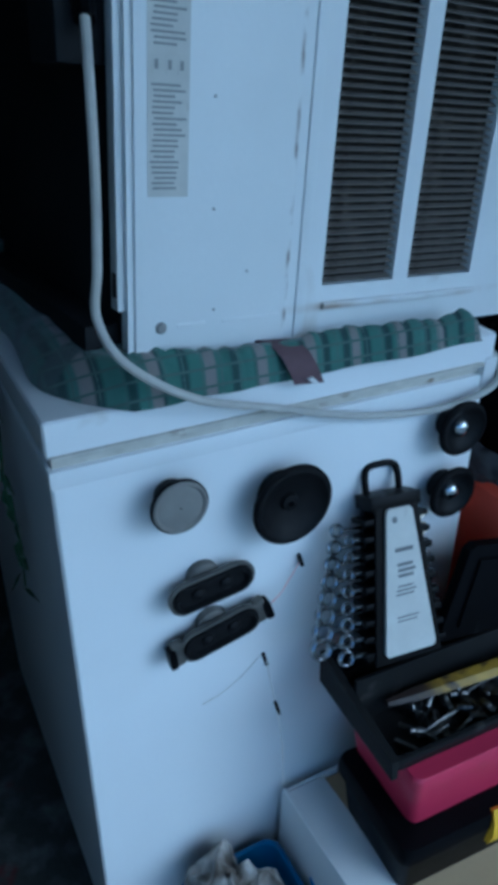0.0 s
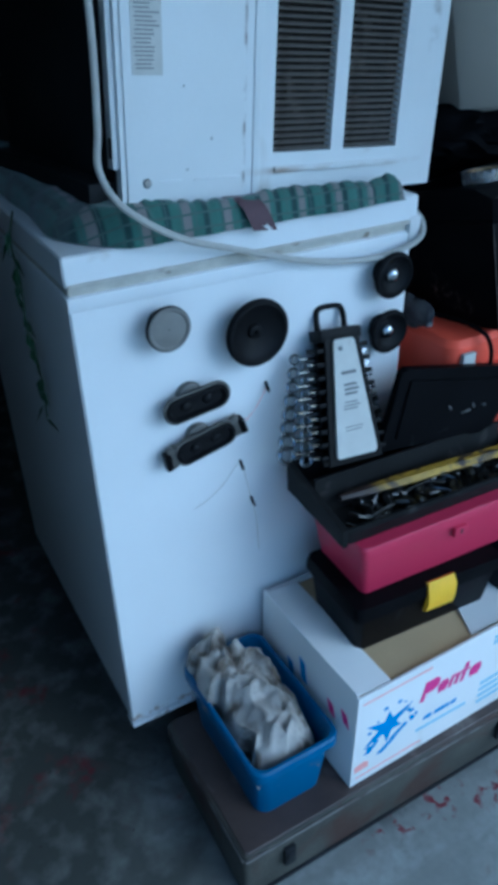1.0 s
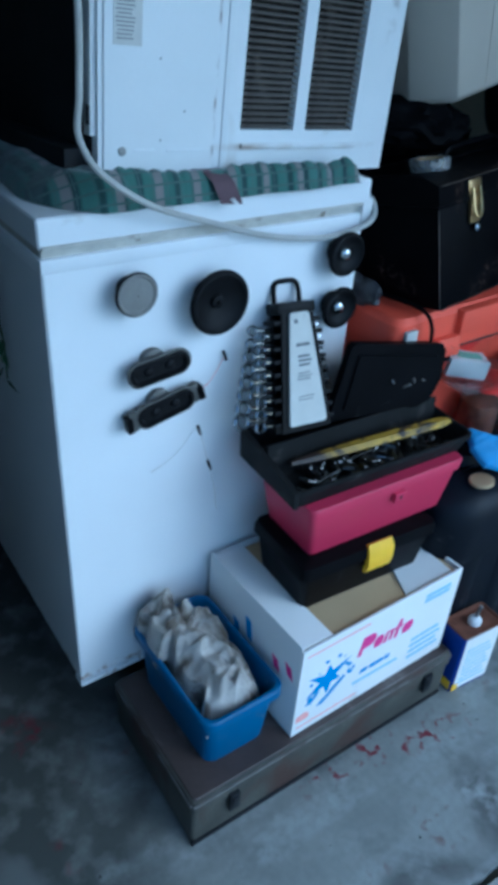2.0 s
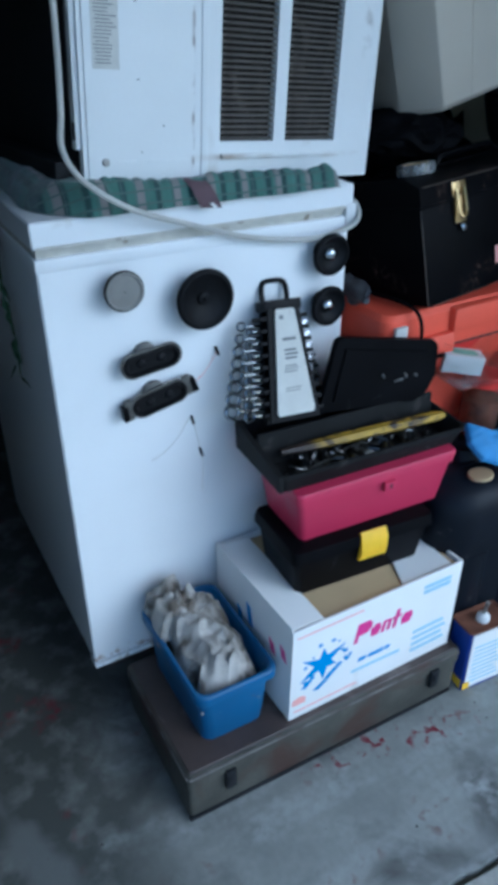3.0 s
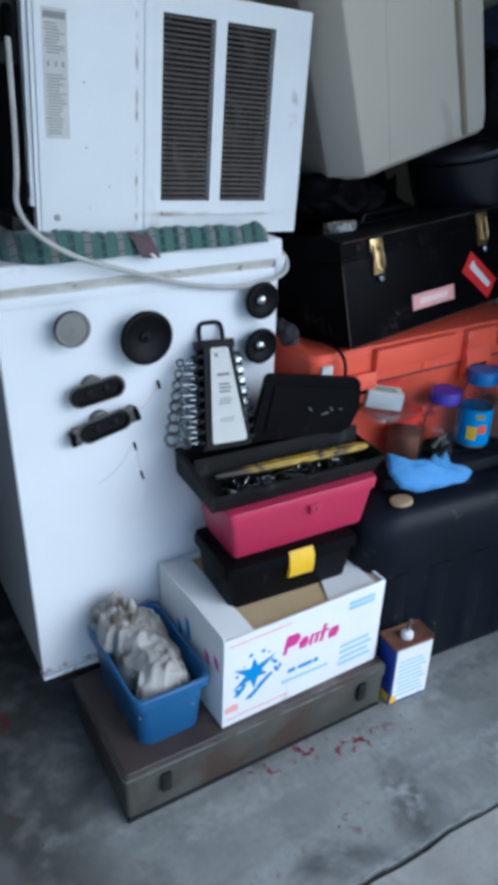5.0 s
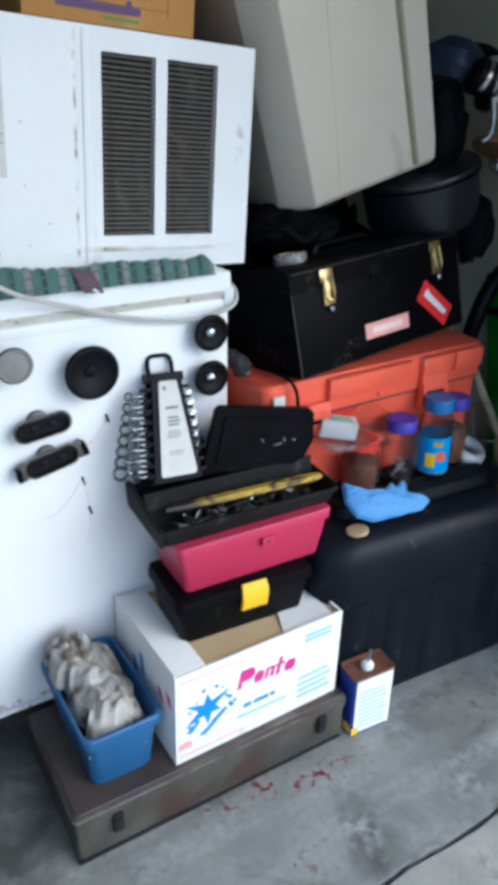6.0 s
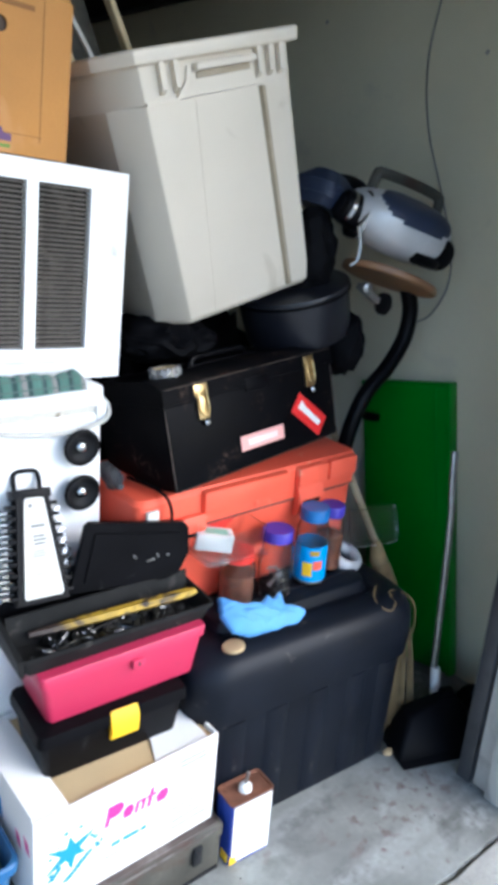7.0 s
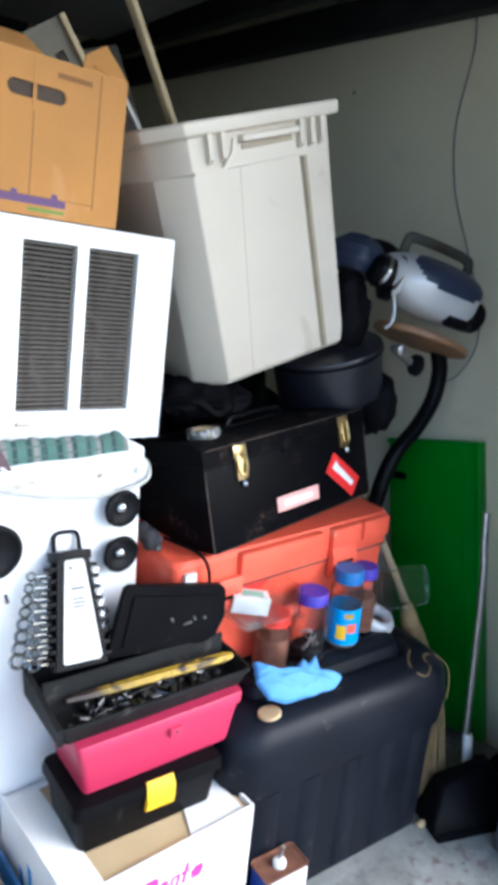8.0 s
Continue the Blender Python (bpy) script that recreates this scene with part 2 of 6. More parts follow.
# dried red paint: a sprinkle before the long case, blotches, thin specks
overlay(CONCRETE, (0.15, 0.028, 0.038), lambda nt, x, y, z, nz: times(nt, band(nt, x, 0.44, 0.15, 0.08), band(nt, math_node(nt, "ADD", y, math_node(nt, "MULTIPLY", x, 0.20)), -0.250, 0.014, 0.035), step(nt, nz(46.0, 2.0), 0.55, 0.62), step(nt, nz(20.0, 3.0), 0.42, 0.54)))
overlay(CONCRETE, (0.12, 0.03, 0.035), lambda nt, x, y, z, nz: times(nt, band(nt, x, -0.15, 0.07, 0.06), step(nt, nz(9.0, 3.0), 0.56, 0.66), step(nt, nz(50.0, 3.0), 0.38, 0.60)))
overlay(CONCRETE, (0.13, 0.055, 0.05), lambda nt, x, y, z, nz: times(nt, step(nt, nz(5.0, 3.0), 0.58, 0.70), step(nt, nz(30.0, 2.0), 0.58, 0.68)))
overlay(CONCRETE, (0.16, 0.12, 0.115), lambda nt, x, y, z, nz: times(nt, band(nt, x, 1.08, 0.14, 0.10), band(nt, y, -0.40, 0.05, 0.06), step(nt, nz(30.0, 4.0), 0.54, 0.68)))
# dark grit
overlay(CONCRETE, (0.04, 0.038, 0.035), lambda nt, x, y, z, nz: step(nt, nz(55.0, 2.0), 0.72, 0.76))
DRIVE = mat("light_driveway_concrete", (0.36, 0.35, 0.31), 0.85, vary=0.25, scale=9, fine=110, bump=0.8, depth=0.004, stain=(0.16, 0.15, 0.125), amount=0.3, stain_scale=9)
EARTH = mat("bare_earth", (0.12, 0.11, 0.08), 0.95, vary=0.3, scale=2, fine=30, bump=0.6, depth=0.01)
GLASS = mat("clear_plastic", (0.95, 0.97, 0.97), 0.10, vary=0.02, bump=0.0, transmission=1.0)
GLASS.node_tree.nodes["Principled BSDF"].inputs["IOR"].default_value = 1.3
CUSHION = mat("plaid_quilted_cloth", (0.075, 0.165, 0.135), 0.95, vary=0.18, scale=30, fine=500, bump=0.5, sheen=0.3)
overlay(CUSHION, (0.022, 0.055, 0.052), lambda nt, x, y, z, nz: band(nt, math_node(nt, "PINGPONG", x, 0.013), 0.0, 0.0025, 0.004))
overlay(CUSHION, (0.22, 0.21, 0.20), lambda nt, x, y, z, nz: band(nt, math_node(nt, "PINGPONG", math_node(nt, "ADD", x, 0.012), 0.028), 0.0, 0.004, 0.003))
overlay(CUSHION, (0.055, 0.085, 0.085), lambda nt, x, y, z, nz: times(nt, band(nt, math_node(nt, "PINGPONG", y, 0.06), 0.06, 0.012, 0.006), step(nt, nz(300.0), 0.1, 0.4)))
overlay(CUSHION, (0.085, 0.135, 0.12), lambda nt, x, y, z, nz: times(nt, band(nt, math_node(nt, "PINGPONG", math_node(nt, "ADD", x, 0.004), 0.0095), 0.0, 0.0006, 0.0006), step(nt, nz(200.0), 0.3, 0.5)))
overlay(CUSHION, (0.08, 0.125, 0.11), lambda nt, x, y, z, nz: band(nt, math_node(nt, "PINGPONG", math_node(nt, "ADD", z, math_node(nt, "MULTIPLY", y, 0.6)), 0.010), 0.0, 0.0010, 0.0010))
STRAP = mat("mauve_brown_webbing", (0.12, 0.075, 0.085), 0.8, vary=0.15, scale=50)
NAVY = mat("dark_navy_plastic", (0.022, 0.030, 0.056), 0.4, vary=0.2, spec=0.25)
SILVER = mat("silver_grey_plastic", (0.50, 0.50, 0.50), 0.34, 0.2, vary=0.10, scale=14, stain=(0.25, 0.24, 0.23), amount=0.12)
TAPE = mat("clear_tape", (0.55, 0.56, 0.57), 0.25, vary=0.3, scale=40, transmission=0.75)
RUST_BROWN = mat("rusty_screws", (0.22, 0.075, 0.035), 0.7, vary=0.5, scale=90, fine=300, bump=1.0, depth=0.004)
STRAW = mat("straw_bristle", (0.25, 0.17, 0.075), 0.85, vary=0.3, scale=30)
GLOVE = mat("blue_nitrile", (0.10, 0.30, 0.62), 0.65, vary=0.1, scale=40, fine=200, bump=0.2, stain=(0.05, 0.18, 0.40), amount=0.15, stain_scale=30)
BAG_GREY = mat("grey_polythene_bag", (0.045, 0.045, 0.052), 0.3, vary=0.4, scale=30, bump=0.5)
RED = mat("red_plastic", (0.62, 0.03, 0.02), 0.4, vary=0.1, scale=20)
PURPLE = mat("violet_plastic", (0.055, 0.035, 0.36), 0.4, vary=0.1, scale=30)
BLUE_LID = mat("blue_lid_plastic", (0.01, 0.13, 0.38), 0.4, vary=0.1, scale=30)
BLUE_LABEL = mat("bright_blue_label", (0.01, 0.30, 0.72), 0.4, vary=0.06, scale=40)
WHITE = mat("white_plastic", (0.75, 0.75, 0.74), 0.45, vary=0.06, scale=30)
CAN_BLUE = mat("blue_tin_litho", (0.02, 0.05, 0.30), 0.4, 0.2, vary=0.08)
RUST_TOP = mat("rusty_tin_top", (0.20, 0.085, 0.05), 0.65, 0.3, vary=0.3, scale=30, stain=(0.08, 0.035, 0.02), amount=0.3, stain_scale=30)
LEAF = mat("leaf_green", (0.018, 0.052, 0.018), 0.6, vary=0.3, scale=30)
PINK_LABEL = mat("faded_pink_sticker", (0.78, 0.38, 0.34), 0.5, vary=0.05, scale=30)
RED_LABEL = mat("red_sticker", (0.68, 0.02, 0.02), 0.4, vary=0.06, scale=30)


# ---- building helpers ----
def part(name, bm, material, parent=None, label="", angle=35, at=None):
    """Links a bmesh as one mesh object, under a thing or a part if given."""
    me = bpy.data.meshes.new(name)
    bmesh.ops.recalc_face_normals(bm, faces=bm.faces)
    bm.to_mesh(me)
    bm.free()
    me.materials.append(material)
    me.shade_smooth()
    me.set_sharp_from_angle(angle=radians(angle))
    ob = new(name, me)
    if at is not None:
        ob.matrix_basis = at
    if parent is not None:
        ob.parent = parent
    if label:
        tagged(ob, label)
    return ob


def same_part(ob, m, parent=None):
    """Another object on the mesh of ob."""
    o = new(ob.name.split(".")[0], ob.data)
    o.matrix_basis = m
    o.parent = parent or ob.parent
    return o


def thing(name, m, label, category, group="", kind=""):
    ob = new(name)
    ob.empty_display_size = 0.05
    ob.matrix_basis = m
    return tagged(ob, label, category, group, kind)


def whole(name, bm, material, label, category, m=None, group="", kind="", angle=35):
    """A thing that is one mesh."""
    ob = part(name, bm, material, None, "", angle, m)
    return tagged(ob, label, category, group, kind)


def box(x0, x1, y0, y1, z0, z1, bev=0.003, seg=2, bm=None):
    bm2 = bmesh.new()
    bmesh.ops.create_cube(bm2, size=1.0)
    for v in bm2.verts:
        v.co = (x0 + (v.co.x + 0.5) * (x1 - x0), y0 + (v.co.y + 0.5) * (y1 - y0), z0 + (v.co.z + 0.5) * (z1 - z0))
    if bev:
        bmesh.ops.bevel(bm2, geom=bm2.edges[:], offset=bev, segments=seg, profile=0.6, affect="EDGES")
    return bm2 if bm is None else add(bm, bm2)


def add(bm, other, m=None):
    """Joins other into bm, moved by m."""
    if m is not None:
        bmesh.ops.transform(other, matrix=m, verts=other.verts)
    me = bpy.data.meshes.new("joined")
    other.to_mesh(me)
    other.free()
    bm.from_mesh(me)
    bpy.data.meshes.remove(me)
    return bm


def moved(bm, m):
    bmesh.ops.transform(bm, matrix=m, verts=bm.verts)
    return bm


def ring_points(w, d, r, z, n=5, cx=0.0, cy=0.0):
    """A rounded rectangle, as points at height z."""
    out = []
    r = min(r, w / 2 - 1e-4, d / 2 - 1e-4)
    for k, (sx, sy) in enumerate(((1, 1), (-1, 1), (-1, -1), (1, -1))):
        for i in range(n + 1):
            a = math.pi / 2 * (k + i / n)
            out.append((cx + sx * (w / 2 - r) + r * math.cos(a), cy + sy * (d / 2 - r) + r * math.sin(a), z))
    return out


def loft(rings, cap=True, bm=None, top=True):
    bm = bm or bmesh.new()
    rows = [[bm.verts.new(p) for p in ring] for ring in rings]
    for a, b in zip(rows, rows[1:]):
        for i in range(len(a)):
            j = (i + 1) % len(a)
            bm.faces.new((a[i], a[j], b[j], b[i]))
    if cap:
        bm.faces.new(rows[0][::-1])
        if top:
            bm.faces.new(rows[-1])
    return bm


def lathe(profile, n=28, cap=True, top=True):
    return loft([[(r * math.cos(2 * math.pi * i / n), r * math.sin(2 * math.pi * i / n), z) for i in range(n)] for r, z in profile], cap, None, top)


def smooth_line(points, per=6):
    pts = [Vector(p) for p in points]
    pts = [2 * pts[0] - pts[1]] + pts + [2 * pts[-1] - pts[-2]]
    out = []
    for a, b, c, d in zip(pts, pts[1:], pts[2:], pts[3:]):
        for k in range(per):
            t = k / per
            out.append(0.5 * (2 * b + (c - a) * t + (2 * a - 5 * b + 4 * c - d) * t * t + (3 * b - a - 3 * c + d) * t ** 3))
    return out + [pts[-2]]


def tube(points, radius, n=8, per=6, ribs=0.0, bm=None):
    line = smooth_line(points, per) if per > 1 else [Vector(p) for p in points]
    up = Vector((0.13, 0.31, 0.94))
    rings = []
    for i, p in enumerate(line):
        d = (line[min(i + 1, len(line) - 1)] - line[max(i - 1, 0)]).normalized()
        s = d.cross(up)
        s = s.normalized() if s.length > 1e-4 else Vector((1, 0, 0))
        u = s.cross(d)
        r = radius * (1 + (ribs if i % 2 else -ribs))
        rings.append([p + r * (math.cos(a) * s + math.sin(a) * u) for a in (2 * math.pi * k / n for k in range(n))])
        up = u
    return loft(rings, True, bm)


def flat_shape(points, y0, y1, bm=None):
    """An outline in x and z, made solid between y0 and y1."""
    bm = bm or bmesh.new()
    a = [bm.verts.new((x, y0, z)) for x, z in points]
    b = [bm.verts.new((x, y1, z)) for x, z in points]
    bm.faces.new(a)
    bm.faces.new(b[::-1])
    for i in range(len(a)):
        j = (i + 1) % len(a)
        bm.faces.new((a[i], b[i], b[j], a[j]))
    return bm


def plate_with_holes(xs, zs, holes, y0, y1):
    """A plate cut by the lines xs and zs, open in the cells named in holes."""
    bm = bmesh.new()
    v = {}
    for i, x in enumerate(xs):
        for j, z in enumerate(zs):
            for k, y in enumerate((y0, y1)):
                v[i, j, k] = bm.verts.new((x, y, z))
    solid = lambda i, j: 0 <= i < len(xs) - 1 and 0 <= j < len(zs) - 1 and (i, j) not in holes
    for i in range(len(xs) - 1):
        for j in range(len(zs) - 1):
            if not solid(i, j):
                continue
            for k in (0, 1):
                bm.faces.new((v[i, j, k], v[i + 1, j, k], v[i + 1, j + 1, k], v[i, j + 1, k]))
            for (di, dj), (p, q) in (((-1, 0), ((i, j), (i, j + 1))), ((1, 0), ((i + 1, j), (i + 1, j + 1))), ((0, -1), ((i, j), (i + 1, j))), ((0, 1), ((i, j + 1), (i + 1, j + 1)))):
                if not solid(i + di, j + dj):
                    bm.faces.new((v[*p, 0], v[*q, 0], v[*q, 1], v[*p, 1]))
    loose = [x for x in bm.verts if not x.link_faces]
    bmesh.ops.delete(bm, geom=loose, context="VERTS")
    return bm


def lumpy(rx, ry, rz, amount=0.2, scale=6.0, seed=0, sub=4, floor=None):
    """A crumpled lump: a sphere pushed in and out by noise, flat below."""
    bm = bmesh.new()
    bmesh.ops.create_icosphere(bm, subdivisions=sub, radius=1.0)
    for v in bm.verts:
        p = v.co.copy()
        q = Vector((p.x * rx, p.y * ry, p.z * rz))
        n1 = noise.noise(q * scale + Vector((seed, 3.1 * seed, 0)))
        n2 = abs(noise.noise(q * scale * 2.3 + Vector((0, seed, 7.7))))
        q *= 1 + amount * n1 - amount * n2
        if floor is not None:
            q.z = max(q.z, floor)
        v.co = q
    return bm


# ---- structure ----
ground = whole("ground", box(-300, 300, -300, 300, -0.32, -0.020, 0), EARTH, "bare earth round the building", "ground", kind="structure")


def slab(x0, x1, y0, y1, z0, z1, worn_edge, nx=60):
    """A concrete slab whose named edge is chipped and wavy."""
    bm = box(x0, x1, y0, y1, z0, z1, 0)
    edge = [e for e in bm.edges if all(abs(v.co.y - worn_edge) < 1e-6 for v in e.verts) and abs(e.verts[0].co.z - e.verts[1].co.z) < 1e-6]
    bmesh.ops.subdivide_edges(bm, edges=edge, cuts=200)
    for v in bm.verts:
        if abs(v.co.y - worn_edge) < 1e-6 and x0 + 0.01 < v.co.x < x1 - 0.01:
            v.co.y += 0.010 * noise.noise((v.co.x * 6, 0.3, 0)) + 0.006 * noise.noise((v.co.x * 31, 2.0, 0))
    return bm


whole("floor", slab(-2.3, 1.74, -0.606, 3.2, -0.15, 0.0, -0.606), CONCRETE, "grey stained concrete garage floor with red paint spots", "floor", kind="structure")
whole("pavement", slab(-6.0, 6.0, -7.0, -0.619, -0.15, -0.002, -0.619), DRIVE, "pale rough concrete driveway", "driveway", kind="structure")
whole("wall_east", box(1.62, 1.74, -0.48, 3.2, 0, 2.5, 0), WALL, "off-white painted garage side wall", "wall", kind="structure")
whole("wall_north", box(-2.3, 1.74, 3.2, 3.32, 0, 2.5, 0), WALL_DARK, "garage back wall, coloured dark for the unlit interior", "wall", kind="structure")
whole("wall_west", box(-2.42, -2.3, -0.62, 3.32, 0, 2.5, 0), WALL_DARK, "garage side wall, coloured dark for the unlit interior", "wall", kind="structure")
front = box(1.3565, 1.74, -0.60, -0.482, 0, 2.5, 0)
# Unseen left part, its edge placed to hold back light from the left.
box(-2.3, -0.44, -0.60, -0.482, 0, 2.5, 0, bm=front)
# Unseen header, set low to cut light from above.
box(-0.44, 1.345, -0.60, -0.482, 2.06, 2.5, 0, bm=front)
whole("wall_south", front, WALL, "garage front wall with a wide door opening, left part and header unseen", "wall", kind="structure")
whole("ceiling", box(-2.42, 1.74, -0.62, 3.32, 2.5, 2.62, 0), WALL, "garage ceiling in shade", "ceiling", kind="structure")
# Out of view; added to cut sky light on the upper stack.
whole("roof_overhang", box(-2.6, 2.4, -1.75, -0.602, 2.32, 2.42, 0), TRIM, "unseen roof overhang, added to block sky light from above", "overhang", kind="structure")
jamb = thing("trim", pose(0.012, 0, 0), "weathered white door jamb with a stop strip", "door jamb", kind="structure")
part("jamb_board", box(1.285, 1.344, -0.640, -0.478, 0.0, 2.055, 0.003), TRIM, jamb)
part("stop_strip", box(1.268, 1.2845, -0.56, -0.52, 0.0, 2.05, 0.003), TRIM, jamb)
part("side_track", box(1.276, 1.318, -0.472, -0.436, 0.0, 2.0, 0.004), mat("dull_dark_steel_track", (0.10, 0.10, 0.105), 0.5, 0.6, vary=0.25, scale=14), jamb, "dull dark steel door track")
part("outer_casing", box(1.320, 1.43, -0.622, -0.602, 0.0, 2.2, 0.003), TRIM, jamb)
door = thing("door_1", pose(0, 0, 2.10, -1.5), "raised grey sectional garage door overhead", "garage door", kind="structure")
for i in range(4):
    part("panel", box(-0.56, 1.33, -0.42 + i * 0.55, 0.12 + i * 0.55, 0.0, 0.04, 0.006), DOOR_METAL, door)
part("bottom_rail", box(-0.56, 1.33, -0.47, -0.425, -0.005, 0.045, 0.004), WOOD, door, "brown wooden bottom rail")
rail = thing("door_track", pose(0, 0, 0), "dark steel overhead door track", "door track", kind="structure")
part("track", box(1.36, 1.42, -0.40, 2.4, 2.02, 2.09, 0.004), DARK_METAL, rail)
# Dark bar stands in for the black gap between door and wall.
part("angle_iron", box(1.56, 1.615, -0.40, 2.4, 1.96, 2.06, 0.004), DARK_METAL, rail)

# ---- freezer and what stands on it ----
def chest_freezer():
    t = thing("chest_freezer", pose(0, 0, 0), "white enamelled chest freezer with rust-stained edges, raised on timber", "freezer")
    body = box(-0.004, 0.534, 0.0, 0.615, 0.133, 0.918, 0.007, 3)
    part("body", body, ENAMEL, t)
    part("base_rail", box(-0.004, 0.532, 0.001, 0.03, 0.116, 0.128, 0.003), ENAMEL, t, "thin bent white bottom rail")
    part("base_pan", box(0.002, 0.528, 0.010, 0.607, 0.121, 0.140, 0), DARK_METAL, t, "dark sheet under the cabinet")
    part("rim", box(-0.005, 0.537, -0.003, 0.617, 0.904, 0.924, 0.004), ENAMEL, t)
    part("gasket", box(0.000, 0.531, 0.004, 0.611, 0.922, 0.938, 0.002), GASKET, t, "yellowed dirty door gasket")
    lid = part("lid", box(-0.006, 0.538, -0.004, 0.62, 0.936, 0.976, 0.006, 3), ENAMEL, t)
    part("lid_corner", box(0.522, 0.544, -0.007, 0.03, 0.904, 0.946, 0.006), WHITE, lid, "chipped white plastic corner piece")
    part("lid_trim", box(-0.002, 0.520, -0.008, -0.003, 0.9365, 0.9415, 0.001), GASKET, lid, "dirty strip along the lid edge")
    part("rust_spot", moved(lathe([(0.003, 0), (0.003, 0.0008), (0.001, 0.001)], 10), pose(0.47, 0.0, 0.46, 90)), RUST_TOP, t)
    return t


chest_freezer()
for y in (0.10, 0.45):
    whole("timber_block", box(0.05, 0.50, y, y + 0.09, 0, 0.1205, 0.004), WOOD_DARK, "dark timber bearer under the freezer", "timber block", group="bearers under the freezer")


def ac_underside(x):
    return 1.0117 - 0.0704 * (x - 0.084)


def cushion():
    """A flat quilted pad, squashed under the air conditioner and plump where it stands free."""
    t = thing("cushion", pose(0, 0, 0.976), "green and grey plaid quilted cushion squashed on the freezer lid", "cushion")
    x0, x1, y0, y1 = 0.012, 0.498, -0.020, 0.56
    nx, ny = 170, 90
    bm = bmesh.new()
    top, low = {}, {}
    for i in range(nx + 1):
        for j in range(ny + 1):
            x, y = x0 + (x1 - x0) * i / nx, y0 + (y1 - y0) * j / ny
            wob = 0.007 * noise.noise((x * 11, y * 11, 1.3)) - 0.007 * abs(noise.noise((x * 18, y * 15, 0.3))) + 0.005
            rag = 0.006 * noise.noise((x * 14, 0.2, 4.0))
            bow = 0.065 * max(0.0, 1 - (y - y0) / 0.12) ** 2 + 0.016 * noise.noise((0.3, y * 7, 2.2))
            px = x + bow * max(0.0, 1 - (x - x0) / 0.20)
            py = y + (rag * (1 - j / 10) if j < 10 else 0)
            edge = min((x - x0) / 0.050, (x1 - x) / 0.025, (y - y0) / (0.050 - 0.030 * min(1.0, x / 0.11)), (y1 - y) / 0.020, 1.0)
            round_off = math.sqrt(max(0.0, 1 - (1 - edge) ** 2))
            quilt = 0.0024 * abs(math.sin(math.pi * (x + 0.004 * noise.noise((x * 25, 0, 0))) / 0.026))
            free = 0.042 - 0.014 * min(1.0, x / 0.40) + wob + quilt
            under = max(0.004, ac_underside(x) - 0.976 - 0.003)
            f = min(1.0, max(0.0, (y - 0.022) / 0.012)) * min(1.0, max(0.0, (x - 0.080) / 0.012))
            h = (free * (1 - f) + min(free, under) * f)
            if x > 0.09 and y > 0.0:
                h = min(h, under + 0.001 + max(0.0, 0.016 - y) * 0.35)
            top[i, j] = bm.verts.new((px, py, 0.0015 + h * round_off))
            low[i, j] = bm.verts.new((px, py, 0.001)) if i in (0, nx) or j in (0, ny) else None
    for i in range(nx):
        for j in range(ny):
            bm.faces.new((top[i, j], top[i + 1, j], top[i + 1, j + 1], top[i, j + 1]))
    rim = [(i, 0) for i in range(nx)] + [(nx, j) for j in range(ny)] + [(i, ny) for i in range(nx, 0, -1)] + [(0, j) for j in range(ny, 0, -1)]
    for a, b in zip(rim, rim[1:] + rim[:1]):
        bm.faces.new((top[a], low[a], low[b], top[b]))
    bm.faces.new([low[a] for a in rim])
    pad = part("pad", bm, CUSHION, t, angle=80)
    # tie strap folded over the front edge
    s = bmesh.new()
    line = smooth_line([(0.236, 0.020, 0.030), (0.240, 0.000, 0.035), (0.246, -0.020, 0.029), (0.254, -0.026, 0.012), (0.261, -0.026, -0.003)], 6)
    rows = []
    for p in line:
        rows.append([s.verts.new((p.x - 0.017, p.y + 0.002, p.z)), s.verts.new((p.x + 0.017, p.y, p.z - 0.003)),
                     s.verts.new((p.x + 0.017, p.y + 0.003, p.z - 0.001)), s.verts.new((p.x - 0.017, p.y + 0.005, p.z + 0.002))])
    for a, b in zip(rows, rows[1:]):
        for k in range(4):
            s.faces.new((a[k], a[(k + 1) % 4], b[(k + 1) % 4], b[k]))
    s.faces.new(rows[0])
    s.faces.new(rows[-1][::-1])
    strap = part("tie_strap", s, STRAP, t, "mauve-brown webbing strap")
    part("stitching", flat_shape([(0.256, 0.002), (0.262, 0.004), (0.269, -0.003), (0.266, -0.005)], -0.0292, -0.0262), WHITE, strap, "white worn spot")
    return t


cushion()


